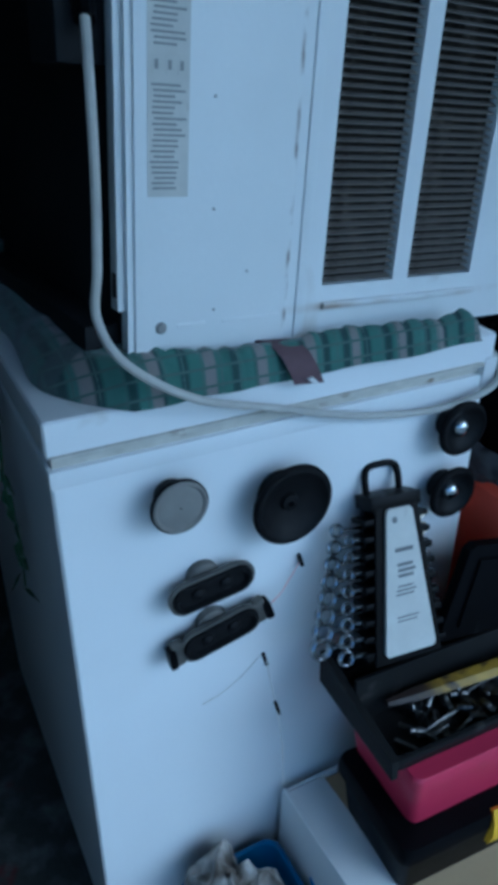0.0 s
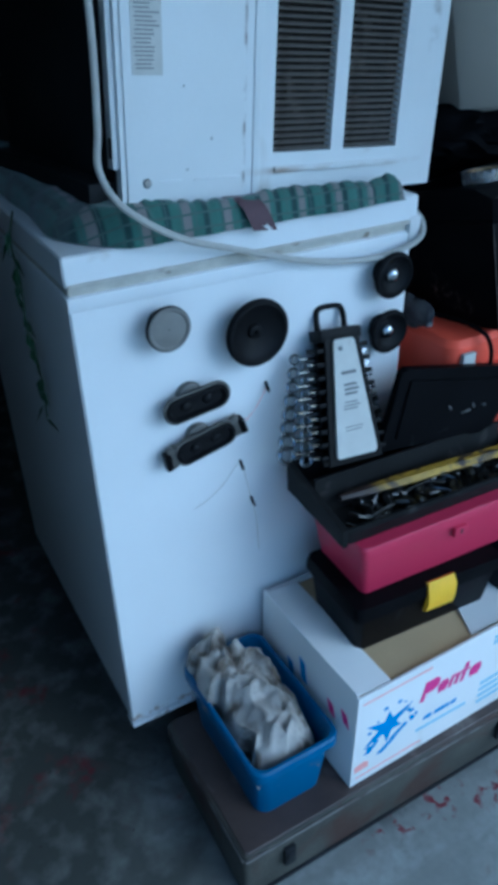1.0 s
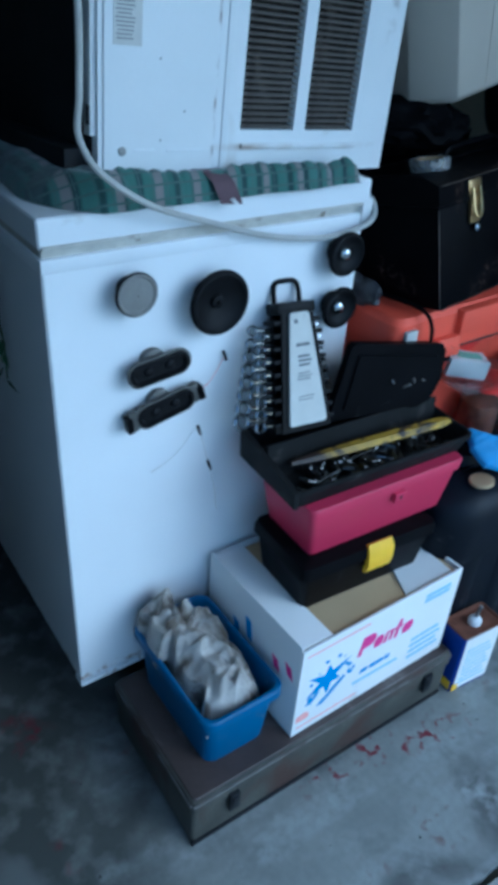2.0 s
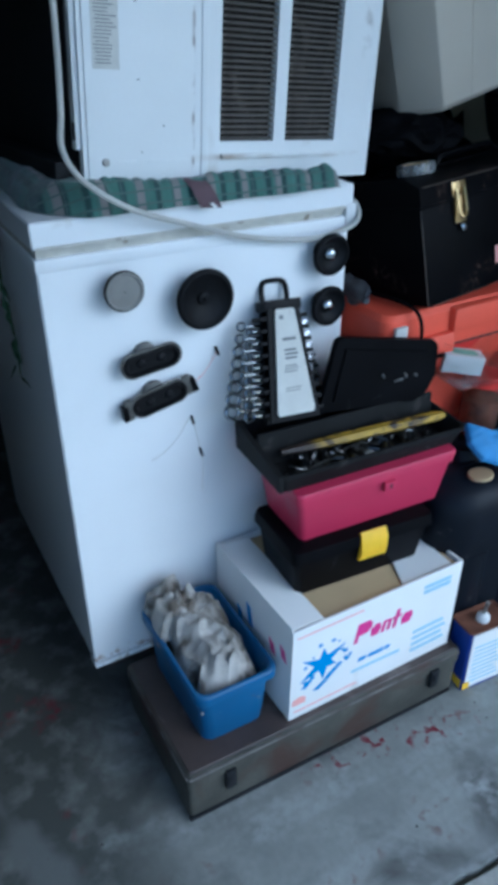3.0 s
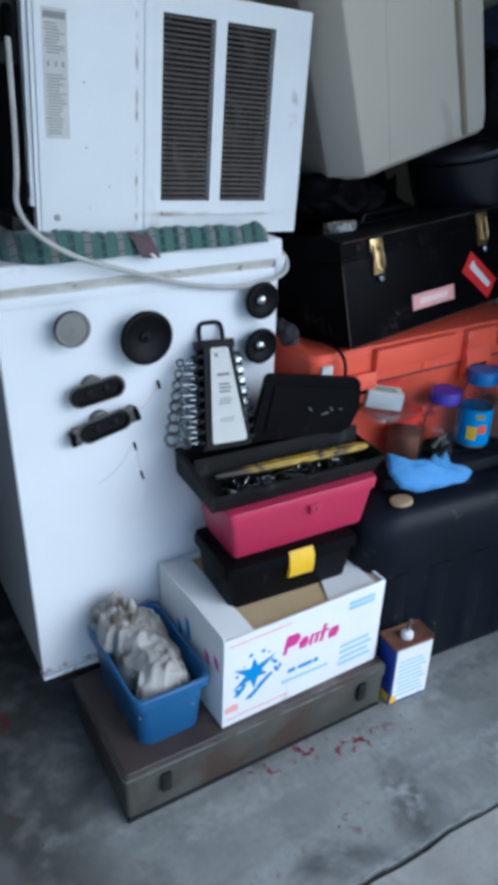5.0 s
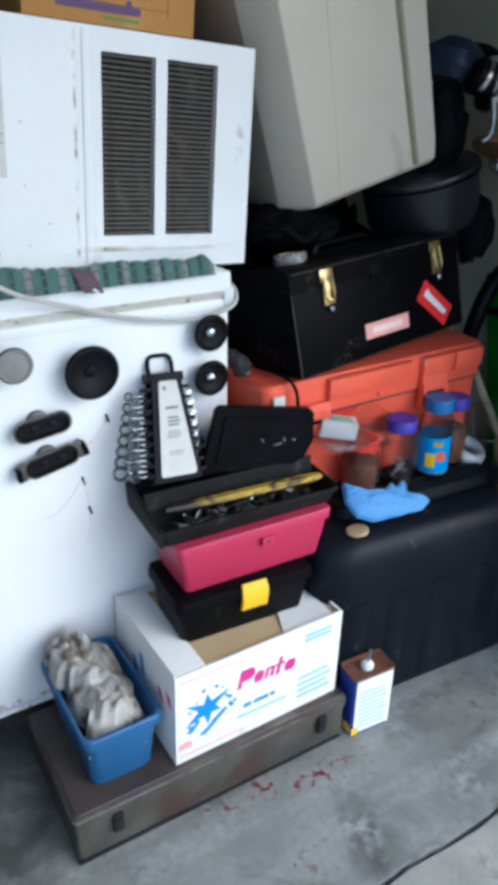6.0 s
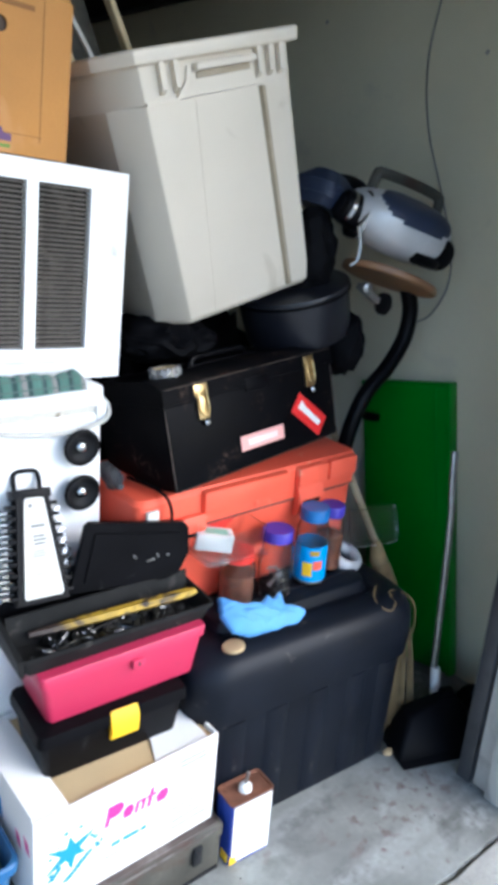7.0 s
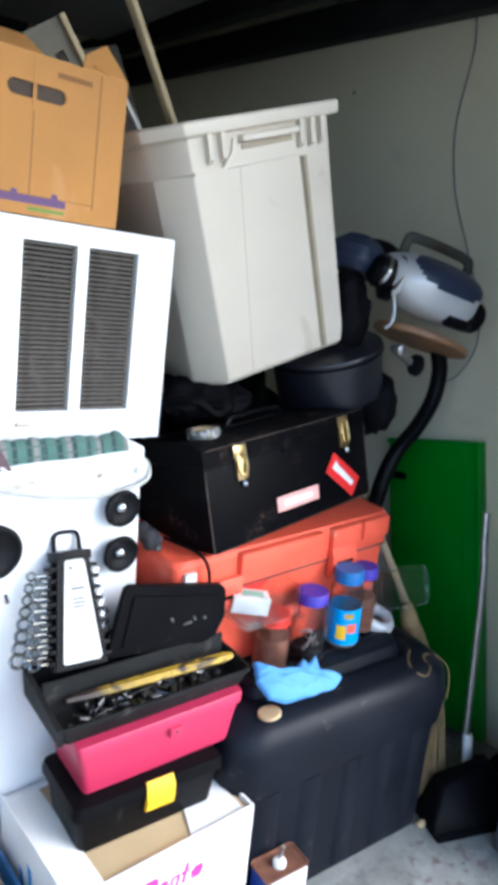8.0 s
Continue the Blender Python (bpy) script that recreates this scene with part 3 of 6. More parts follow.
def air_conditioner():
    t = thing("air_conditioner", pose(0.084, 0.011, 1.0117, -1.5, 4.0, 4.0), "old white window air conditioner, back outwards, with dusty louvres", "air conditioner")
    xs, zs = [0, 0.217, 0.315, 0.337, 0.437, 0.514], [0, 0.057, 0.339, 0.373]
    part("front_panel", plate_with_holes(xs, zs, {(1, 1), (3, 1)}, 0.0, 0.014), AC_PAINT, t)
    panel = part("access_panel", box(0.006, 0.170, -0.0035, 0.001, 0.004, 0.368, 0.0015), AC_PAINT, t)
    part("side_flange", box(-0.007, 0.0, 0.006, 0.022, 0.048, 0.372, 0.001), AC_PAINT, t)
    part("side_slot", box(-0.0078, -0.0068, 0.008, 0.016, 0.060, 0.082, 0), BLACK_INK, t)
    part("raised_rib", box(0.184, 0.196, -0.0025, 0.001, 0.004, 0.368, 0.0012), AC_PAINT, t)
    part("drip_lip", box(0.218, 0.446, -0.006, 0.001, 0.033, 0.040, 0.002), AC_PAINT, t)
    part("case", box(0.004, 0.512, 0.030, 0.43, 0.004, 0.368, 0.004), DARK_METAL, t, "dark casing behind the white front")
    part("coil", box(0.215, 0.445, 0.018, 0.028, 0.05, 0.36, 0), COIL, t, "dusty dark condenser coil")
    part("base_ledge", box(-0.03, 0.004, 0.030, 0.40, 0.004, 0.030, 0.003), DARK_METAL, t)
    part("terminal_box", box(-0.045, 0.004, 0.030, 0.10, 0.245, 0.36, 0.006), DARK_METAL, t)
    slat = None
    n = 35
    for x0, x1 in ((0.217, 0.315), (0.337, 0.437)):
        for i in range(n):
            z = 0.057 + 0.282 * (i + 0.5) / n
            m = pose((x0 + x1) / 2, 0.0075, z, 24, 0, 0)
            if slat is None:
                slat = part("slat", box(-0.0500, 0.0500, -0.0036, 0.0036, -0.0006, 0.0006, 0), SLAT, t, at=m)
            else:
                same_part(slat, m)
    # rating sheet with small print
    sheet = part("rating_sheet", box(0.018, 0.056, -0.0042, -0.0034, 0.148, 0.322, 0), PAPER, t, "worn paper rating label")
    random.seed(4)
    part("print_block", box(0.020, 0.054, -0.0046, -0.0041, 0.308, 0.317, 0), FADED_INK, sheet)
    z = 0.303
    while z > 0.152:
        if not 0.236 < z < 0.262:
            a, w = 0.020 + random.random() * 0.004, 0.018 + random.random() * 0.013
            part("print_line", box(a, a + w, -0.0046, -0.0041, z - 0.0018, z, 0), FADED_INK, sheet)
        z -= 0.0042
    for a in (0.022, 0.034, 0.045):
        part("print_block", box(a, a + 0.008, -0.0046, -0.0041, 0.242, 0.256, 0), PAPER, sheet)
        part("print_mark", box(a + 0.002, a + 0.005, -0.0049, -0.0045, 0.246, 0.253, 0), FADED_INK, sheet)
    bolt = part("bolt", moved(lathe([(0.0055, 0), (0.0055, 0.002), (0.004, 0.0035), (0.0015, 0.0037)], 16), pose(0.031, -0.003, 0.032, 90)), STEEL, t)
    for x, z in ((0.081, 0.229), (0.083, 0.137), (0.0865, 0.0446), (0.1214, 0.079)):
        part("screw", moved(lathe([(0.0015, 0), (0.0015, 0.0008), (0.0008, 0.0011)], 10), pose(x, -0.0033, z, 90)), STEEL, t)
    for x0, x1 in ((0.048, 0.078), (0.096, 0.164)):
        part("embossed_slot", box(x0, x1, -0.0046, -0.003, 0.031, 0.034, 0.0007), AC_PAINT, t)
    return t


air_conditioner()
cord = thing("power_cord", pose(0, 0, 0), "off-white power cord draped across the freezer lid", "cord")
part("cable", tube([(0.080, 0.045, 1.315), (0.070, 0.012, 1.272), (0.062, -0.010, 1.21), (0.058, -0.016, 1.16), (0.054, -0.017, 1.11), (0.050, -0.018, 1.068), (0.068, -0.034, 1.030),
                    (0.129, -0.040, 0.988), (0.219, -0.024, 0.953), (0.334, -0.018, 0.916), (0.440, -0.017, 0.900), (0.508, -0.018, 0.906), (0.540, -0.014, 0.918),
                    (0.547, -0.002, 0.938), (0.541, 0.020, 0.952)], 0.0042, 10, 8), CORD, cord)
part("strain_relief", tube([(0.084, 0.060, 1.335), (0.080, 0.046, 1.316), (0.074, 0.026, 1.288)], 0.009, 10, 4), PLASTIC_BLACK, cord)


def slotted_wall(w, h, x0, x1, zc, r):
    """An upright board, 4 mm thick, with one round-ended hand hole."""
    bm = bmesh.new()
    slot = [(x1 + r * math.cos(a), zc + r * math.sin(a)) for a in (math.pi * (k / 8 - 0.5) for k in range(9))]
    slot += [(x0 + r * math.cos(a), zc + r * math.sin(a)) for a in (math.pi * (k / 8 + 0.5) for k in range(9))]
    edges = []
    for loop in ([(0, 0), (w, 0), (w, h), (0, h)], slot):
        vs = [bm.verts.new((x, 0, z)) for x, z in loop]
        edges += [bm.edges.new((a, b)) for a, b in zip(vs, vs[1:] + vs[:1])]
    bmesh.ops.triangle_fill(bm, edges=edges, use_beauty=True)
    ex = bmesh.ops.extrude_face_region(bm, geom=bm.faces[:])
    for v in ex["geom"]:
        if isinstance(v, bmesh.types.BMVert):
            v.co.y += 0.004
    bmesh.ops.recalc_face_normals(bm, faces=bm.faces)
    return bm


def cardboard_box():
    t = thing("cardboard_box", pose(0.205, 0.040, 1.3795, 0, 4.0, 2.5), "orange-brown cardboard carton with an oval hand hole and open flaps", "carton")
    w, d, h = 0.290, 0.30, 0.238
    # the carton's four walls and base
    front_wall = slotted_wall(w, h, 0.096, 0.170, 0.184, 0.0115)
    front = part("front_wall", front_wall, KRAFT, t)
    part("side_wall", box(0, 0.004, 0.004, d, 0, h, 0.001), KRAFT, t)
    part("side_wall", box(w - 0.004, w, 0.004, d, 0, h, 0.001), KRAFT, t)
    part("back_wall", box(0.004, w - 0.004, d - 0.004, d, 0, h, 0.001), KRAFT, t)
    part("base", box(0.004, w - 0.004, 0.004, d - 0.004, 0, 0.004, 0), KRAFT, t)
    # Dark sheet in the hole, coloured for the unlit inside of the carton.
    part("hole_tongue", box(0.078, 0.190, 0.0045, 0.008, 0.164, 0.204, 0.001), WOOD_DARK, front, "dark sheet behind the hand hole, stands in for the unlit inside")
    part("tape_strip", box(0.1255, 0.1315, -0.0009, -0.0003, 0.155, h - 0.002, 0), KRAFT, front)
    for x in (0.128, 0.240):
        part("fold_line", box(x, x + 0.0016, -0.0006, 0.0002, 0.022, h - 0.004, 0), KRAFT_DARK, front)
    part("fold_line", box(0.008, 0.244, -0.0006, 0.0002, 0.030, 0.0312, 0), KRAFT_DARK, front)
    part("brand_mark", flat_shape([(0.052, 0.018), (0.192, 0.018), (0.192, 0.029), (0.178, 0.030), (0.176, 0.038), (0.168, 0.038), (0.166, 0.030), (0.110, 0.030), (0.108, 0.037), (0.100, 0.037), (0.098, 0.030), (0.052, 0.030)], -0.0008, 0.0002), PURPLE_INK, front, "purple print reduced to a bar")
    part("brand_underline", box(0.128, 0.190, -0.0008, 0.0002, 0.008, 0.013, 0), GREEN_INK, front, "green underline")
    part("small_print", box(0.165, 0.225, -0.0008, 0.0002, h - 0.026, h - 0.018, 0), KRAFT_DARK, front)
    # open flaps
    part("flap", moved(box(0.0, 0.140, 0.0, 0.004, 0, 0.085, 0.001), pose(0.002, 0.002, h, -62, 0, 0)), KRAFT, t)
    part("flap", moved(flat_shape([(0, 0), (0.086, 0), (0.082, 0.016), (0.060, 0.062), (0.014, 0.030)], 0, 0.004), pose(0.208, 0.003, h, -30, 0, 4)), KRAFT, t)
    part("flap", moved(box(0.0, 0.29, 0.0, 0.004, 0, 0.06, 0.001), pose(w - 0.002, 0.005, h, -80, 0, 90)), KRAFT, t)
    return t


cardboard_box()


# ---- loudspeakers held on the freezer front by their magnets ----
def round_speaker(name, x, z, r, label, face, dish, cap=None, depth=0.03, tilt=0):
    t = thing(name, pose(x, 0.0, z, 90, tilt, 0), label, "loudspeaker", group="loudspeakers on the freezer front")
    part("magnet", lathe([(r * 0.55, 0.0005), (r * 0.58, 0.002), (r * 0.58, 0.011), (r * 0.5, 0.013)], 28), DARK_METAL, t)
    part("basket", lathe([(r * 0.48, 0.012), (r * 0.55, 0.016), (r * 0.96, depth - 0.004), (r, depth - 0.003), (r, depth), (r * 0.95, depth + 0.001)], 40, True, False), PLASTIC_MATT, t)
    prof = [(r * 0.95, depth + 0.0011), (r * 0.93, depth + 0.003), (r * 0.86, depth + 0.0035), (r * 0.80, depth + 0.001)] + dish
    cone = lathe(prof, 40)
    cone.faces.ensure_lookup_table()
    bmesh.ops.delete(cone, geom=[f for f in cone.faces if len(f.verts) == 40 and f.calc_center_median().z > depth], context="FACES_ONLY")
    part("cone", cone, face, t)
    if cap:
        part("dust_cap", lathe(cap[0], 24), cap[1], t, cap[2])
    return t


round_speaker("mesh_speaker", 0.113, 0.869, 0.031, "small round loudspeaker with a grey mesh face", MESH_GREY, [(0.024, 0.0305), (0.016, 0.0315), (0.006, 0.0322), (0.001, 0.0324)])
round_speaker("black_speaker", 0.243, 0.835, 0.049, "large round black loudspeaker held to the freezer by its magnet", CONE,
              [(0.036, 0.032), (0.022, 0.0265), (0.011, 0.0235), (0.0095, 0.0285), (0.004, 0.0300), (0.001, 0.0301)],
              ([(0.0035, 0.0290), (0.0035, 0.0315), (0.002, 0.0335), (0.0004, 0.034)], PLASTIC_BLACK, "small black centre plug"), depth=0.034)
for z in (0.870, 0.780):
    round_speaker("silver_cap_speaker", 0.482, z, 0.0355, "small black loudspeaker with a shiny silver dust cap", CONE,
                  [(0.026, 0.0265), (0.013, 0.020), (0.004, 0.0195), (0.001, 0.0195)],
                  ([(0.0125, 0.019), (0.0125, 0.0225), (0.0105, 0.0270), (0.006, 0.0302), (0.001, 0.0312)], CHROME, "shiny silver dust cap"), depth=0.028)


def oval_speaker(x, z, tilt, brackets):
    t = thing("oval_speaker", pose(x, 0.0, z, 90, 0, 0) @ pose(0, 0, 0, 0, 0, tilt), "narrow oval television loudspeaker with a magnet behind", "loudspeaker", group="oval loudspeakers on the freezer front")
    part("magnet", moved(lathe([(0.019, 0.0005), (0.020, 0.002), (0.020, 0.012), (0.017, 0.014)], 28), pose(-0.003, 0.006, 0)), TAN_FRAME, t, "round grey magnet")
    part("frame", loft([ring_points(0.092, 0.034, 0.017, 0.013, 7), ring_points(0.104, 0.042, 0.020, 0.020, 7), ring_points(0.104, 0.042, 0.020, 0.024, 7), ring_points(0.098, 0.036, 0.018, 0.0245, 7)], True, None, False), TAN_FRAME, t)
    sur = loft([ring_points(0.097, 0.036, 0.018, 0.0243, 8), ring_points(0.094, 0.034, 0.017, 0.0275, 8), ring_points(0.086, 0.027, 0.0135, 0.0280, 8), ring_points(0.080, 0.022, 0.011, 0.0225, 8), ring_points(0.03, 0.006, 0.003, 0.0215, 8)])
    bmesh.ops.delete(sur, geom=[f for f in sur.faces if len(f.verts) > 4 and f.calc_center_median().z > 0.0235], context="FACES_ONLY")
    part("surround", sur, CONE, t)
    for s in (-0.017, 0.017):
        part("dust_cap", moved(lathe([(0.008, 0.0), (0.0075, 0.003), (0.004, 0.005), (0.0008, 0.0055)], 20), pose(s, 0, 0.0215)), CONE, t)
    for s in (-1, 1) if brackets else ():
        bm = box(-0.007, 0.007, -0.017, 0.017, 0.012, 0.023, 0.003)
        part("bracket", moved(bm, pose(s * 0.054, 0.0, 0, 0, 0, 6 * s)), TAN_FRAME, t, "grey mounting bracket")
        part("bracket_pad", moved(box(-0.005, 0.005, -0.013, 0.013, 0.010, 0.027, 0.003), pose(s * 0.062, -0.002, 0, 0, 0, 6 * s)), PLASTIC_BLACK, t, "black rubber pad")
    return t


oval_speaker(0.150, 0.748, 7, False)
oval_speaker(0.160, 0.679, 12, True)
for pts, ends, lab in (([(0.222, -0.016, 0.688), (0.240, -0.016, 0.700), (0.256, -0.010, 0.712), (0.274, -0.005, 0.732)], [(0.274, -0.005, 0.732)], "thin speaker lead with a pin end"),
                       ([(0.143, -0.002, 0.552), (0.166, -0.008, 0.566), (0.188, -0.020, 0.596), (0.202, -0.036, 0.634), (0.207, -0.042, 0.640), (0.206, -0.050, 0.632), (0.203, -0.072, 0.606), (0.200, -0.086, 0.593), (0.188, -0.118, 0.588), (0.162, -0.167, 0.584)],
                        [(0.206, -0.044, 0.637), (0.202, -0.082, 0.596)], "thin hanging lead with black heat-shrink ends")):
    w = thing("speaker_wire", pose(0, 0, 0), lab, "wire", group="loose speaker leads")
    part("lead", tube(pts, 0.0006, 5, 6), PINK_LABEL if len(pts) == 4 else PAPER, w)
    for x, y, z in ends:
        part("pin_sleeve", tube([(x - 0.001, y + 0.003, z + 0.007), (x, y, z), (x + 0.001, y - 0.004, z - 0.007)], 0.0024, 8, 2), PLASTIC_BLACK, w)

# trailing vine over the freezer's shaded side
vine = thing("vine", pose(0, 0, 0), "thin trailing vine hanging beside the freezer", "vine")
stem = [(-0.006, 0.20, 0.985), (-0.022, 0.17, 0.955), (-0.020, 0.165, 0.90), (-0.026, 0.15, 0.83), (-0.020, 0.145, 0.76), (-0.024, 0.135, 0.70)]
part("stem", tube(stem, 0.0015, 6, 6), LEAF, vine)
random.seed(8)
for x, y, z in smooth_line(stem, 3)[2:]:
    bm = bmesh.new()
    v = [bm.verts.new(p) for p in ((0, 0, 0), (0.006, 0.003, -0.012), (0.0, 0.004, -0.036), (-0.006, 0.003, -0.012), (0, 0.0, -0.014))]
    for f in ((0, 1, 4), (1, 2, 4), (2, 3, 4), (3, 0, 4)):
        bm.faces.new([v[k] for k in f])
    part("leaf", bm, LEAF, vine, at=pose(x - 0.003, y, z, random.uniform(-25, 25), random.uniform(-30, 30), random.uniform(0, 360)))


# ---- in front of the freezer ----
CASE_WORN = mat("worn_case_edge", (0.13, 0.12, 0.11), 0.6, vary=0.4, scale=30, stain=(0.05, 0.036, 0.03), amount=0.6, stain_scale=16)
case = thing("long_case", pose(0.054, -0.303, 0.002, 0, 0.5, 0.0), "long low worn brown case with dark latches on the floor", "case")
part("body", loft([ring_points(0.598, 0.278, 0.006, 0.0, 3, 0.299, 0.142), ring_points(0.602, 0.282, 0.008, 0.006, 3, 0.299, 0.142), ring_points(0.602, 0.282, 0.008, 0.086, 3, 0.299, 0.142)]), CASE_SIDE, case)
part("lid", loft([ring_points(0.608, 0.288, 0.009, 0.0865, 3, 0.299, 0.142), ring_points(0.608, 0.288, 0.009, 0.108, 3, 0.299, 0.142), ring_points(0.604, 0.284, 0.009, 0.115, 3, 0.299, 0.142), ring_points(0.588, 0.268, 0.009, 0.1185, 3, 0.299, 0.142)]), CASE_SIDE, case)
part("top_panel", loft([ring_points(0.596, 0.276, 0.008, 0.1165, 3, 0.299, 0.142), ring_points(0.592, 0.272, 0.009, 0.1192, 3, 0.299, 0.142), ring_points(0.560, 0.240, 0.009, 0.1200, 3, 0.299, 0.142)]), CASE_TOP, case, "scuffed brown top")
for x in (0.075, 0.535):
    lt = part("latch", box(x - 0.010, x + 0.010, -0.0095, -0.001, 0.050, 0.094, 0.002), DARK_METAL, case, "rusty dark latch")
    part("latch_hook", box(x - 0.006, x + 0.006, -0.0125, -0.009, 0.068, 0.088, 0.002), DARK_METAL, lt)
part("worn_edge", tube([(-0.002, -0.0018, 0.1095), (0.296, -0.0016, 0.1100), (0.598, -0.0018, 0.1095)], 0.0022, 6, 20), CASE_WORN, case, "edge worn to pale grey")
part("worn_edge", tube([(-0.0045, 0.002, 0.1095), (-0.0043, 0.14, 0.1100), (-0.0045, 0.280, 0.1095)], 0.0022, 6, 20), CASE_WORN, case, "edge worn to pale grey")
part("edge_strip", box(-0.004, 0.592, -0.0035, 0.004, 0.001, 0.008, 0.001), DARK_METAL, case)


def blue_bin():
    t = thing("blue_bin", pose(0.165, -0.148, 0.1205, 0, 0.5, 0.5), "blue plastic storage bin with rounded corners", "bin")
    rings = []
    for z, w, d in ((0.0, 0.118, 0.216), (0.003, 0.122, 0.220), (0.122, 0.140, 0.240), (0.1222, 0.154, 0.254), (0.130, 0.156, 0.256), (0.133, 0.152, 0.252), (0.133, 0.142, 0.242), (0.128, 0.138, 0.238), (0.006, 0.118, 0.216)):
        rings.append(ring_points(w, d, 0.022, z, 6))
    part("tub", loft(rings), BLUE_BIN, t)
    part("rim_lip", loft([ring_points(0.157, 0.257, 0.023, 0.114, 6), ring_points(0.157, 0.257, 0.023, 0.130, 6), ring_points(0.154, 0.254, 0.022, 0.130, 6), ring_points(0.154, 0.254, 0.022, 0.114, 6), ring_points(0.157, 0.257, 0.023, 0.114, 6)], cap=False), BLUE_BIN, t)
    return t


blue_bin()


def fold_sheet(path, width, arch, seed, thick=0.0035):
    """A strip of cloth laid along a path: arched across, rippled, with wavy edges."""
    line = smooth_line(path, 14)
    m = 22
    bm = bmesh.new()
    top, low = [], []
    for i, p in enumerate(line):
        q = line[min(i + 1, len(line) - 1)] - line[max(i - 1, 0)]
        side = Vector((q.y, -q.x, 0)).normalized()
        w = width * (1 + 0.5 * noise.noise((i * 0.10, seed, 0)))
        row_t, row_l = [], []
        for k in range(m + 1):
            u = 2 * k / m - 1
            drop = arch * abs(u) ** 1.7
            rip = 0.012 * noise.noise((u * 1.5 + seed, i * 0.08, seed)) - 0.010 * abs(noise.noise((u * 2.4, i * 0.09, seed + 4))) + 0.006 * noise.noise((u * 2.8, i * 0.17, seed + 9)) + 0.0025 * noise.noise((u * 6, i * 0.35, seed))
            c = p + side * (u * w / 2 * (1 + 0.12 * noise.noise((i * 0.15, seed + u, 3)))) + Vector((0, 0, rip - drop))
            row_t.append(bm.verts.new(c))
            row_l.append(bm.verts.new(c - Vector((0, 0, thick)) - side * u * 0.002))
        top.append(row_t)
        low.append(row_l)
    for a, b, c, d in zip(top, top[1:], low, low[1:]):
        for k in range(m):
            bm.faces.new((a[k], a[k + 1], b[k + 1], b[k]))
            bm.faces.new((d[k], d[k + 1], c[k + 1], c[k]))
        bm.faces.new((a[0], b[0], d[0], c[0]))
        bm.faces.new((b[m], a[m], c[m], d[m]))
    for k in range(m):
        bm.faces.new((top[0][k + 1], top[0][k], low[0][k], low[0][k + 1]))
        bm.faces.new((top[-1][k], top[-1][k + 1], low[-1][k + 1], low[-1][k]))
    bmesh.ops.recalc_face_normals(bm, faces=bm.faces)
    return bm


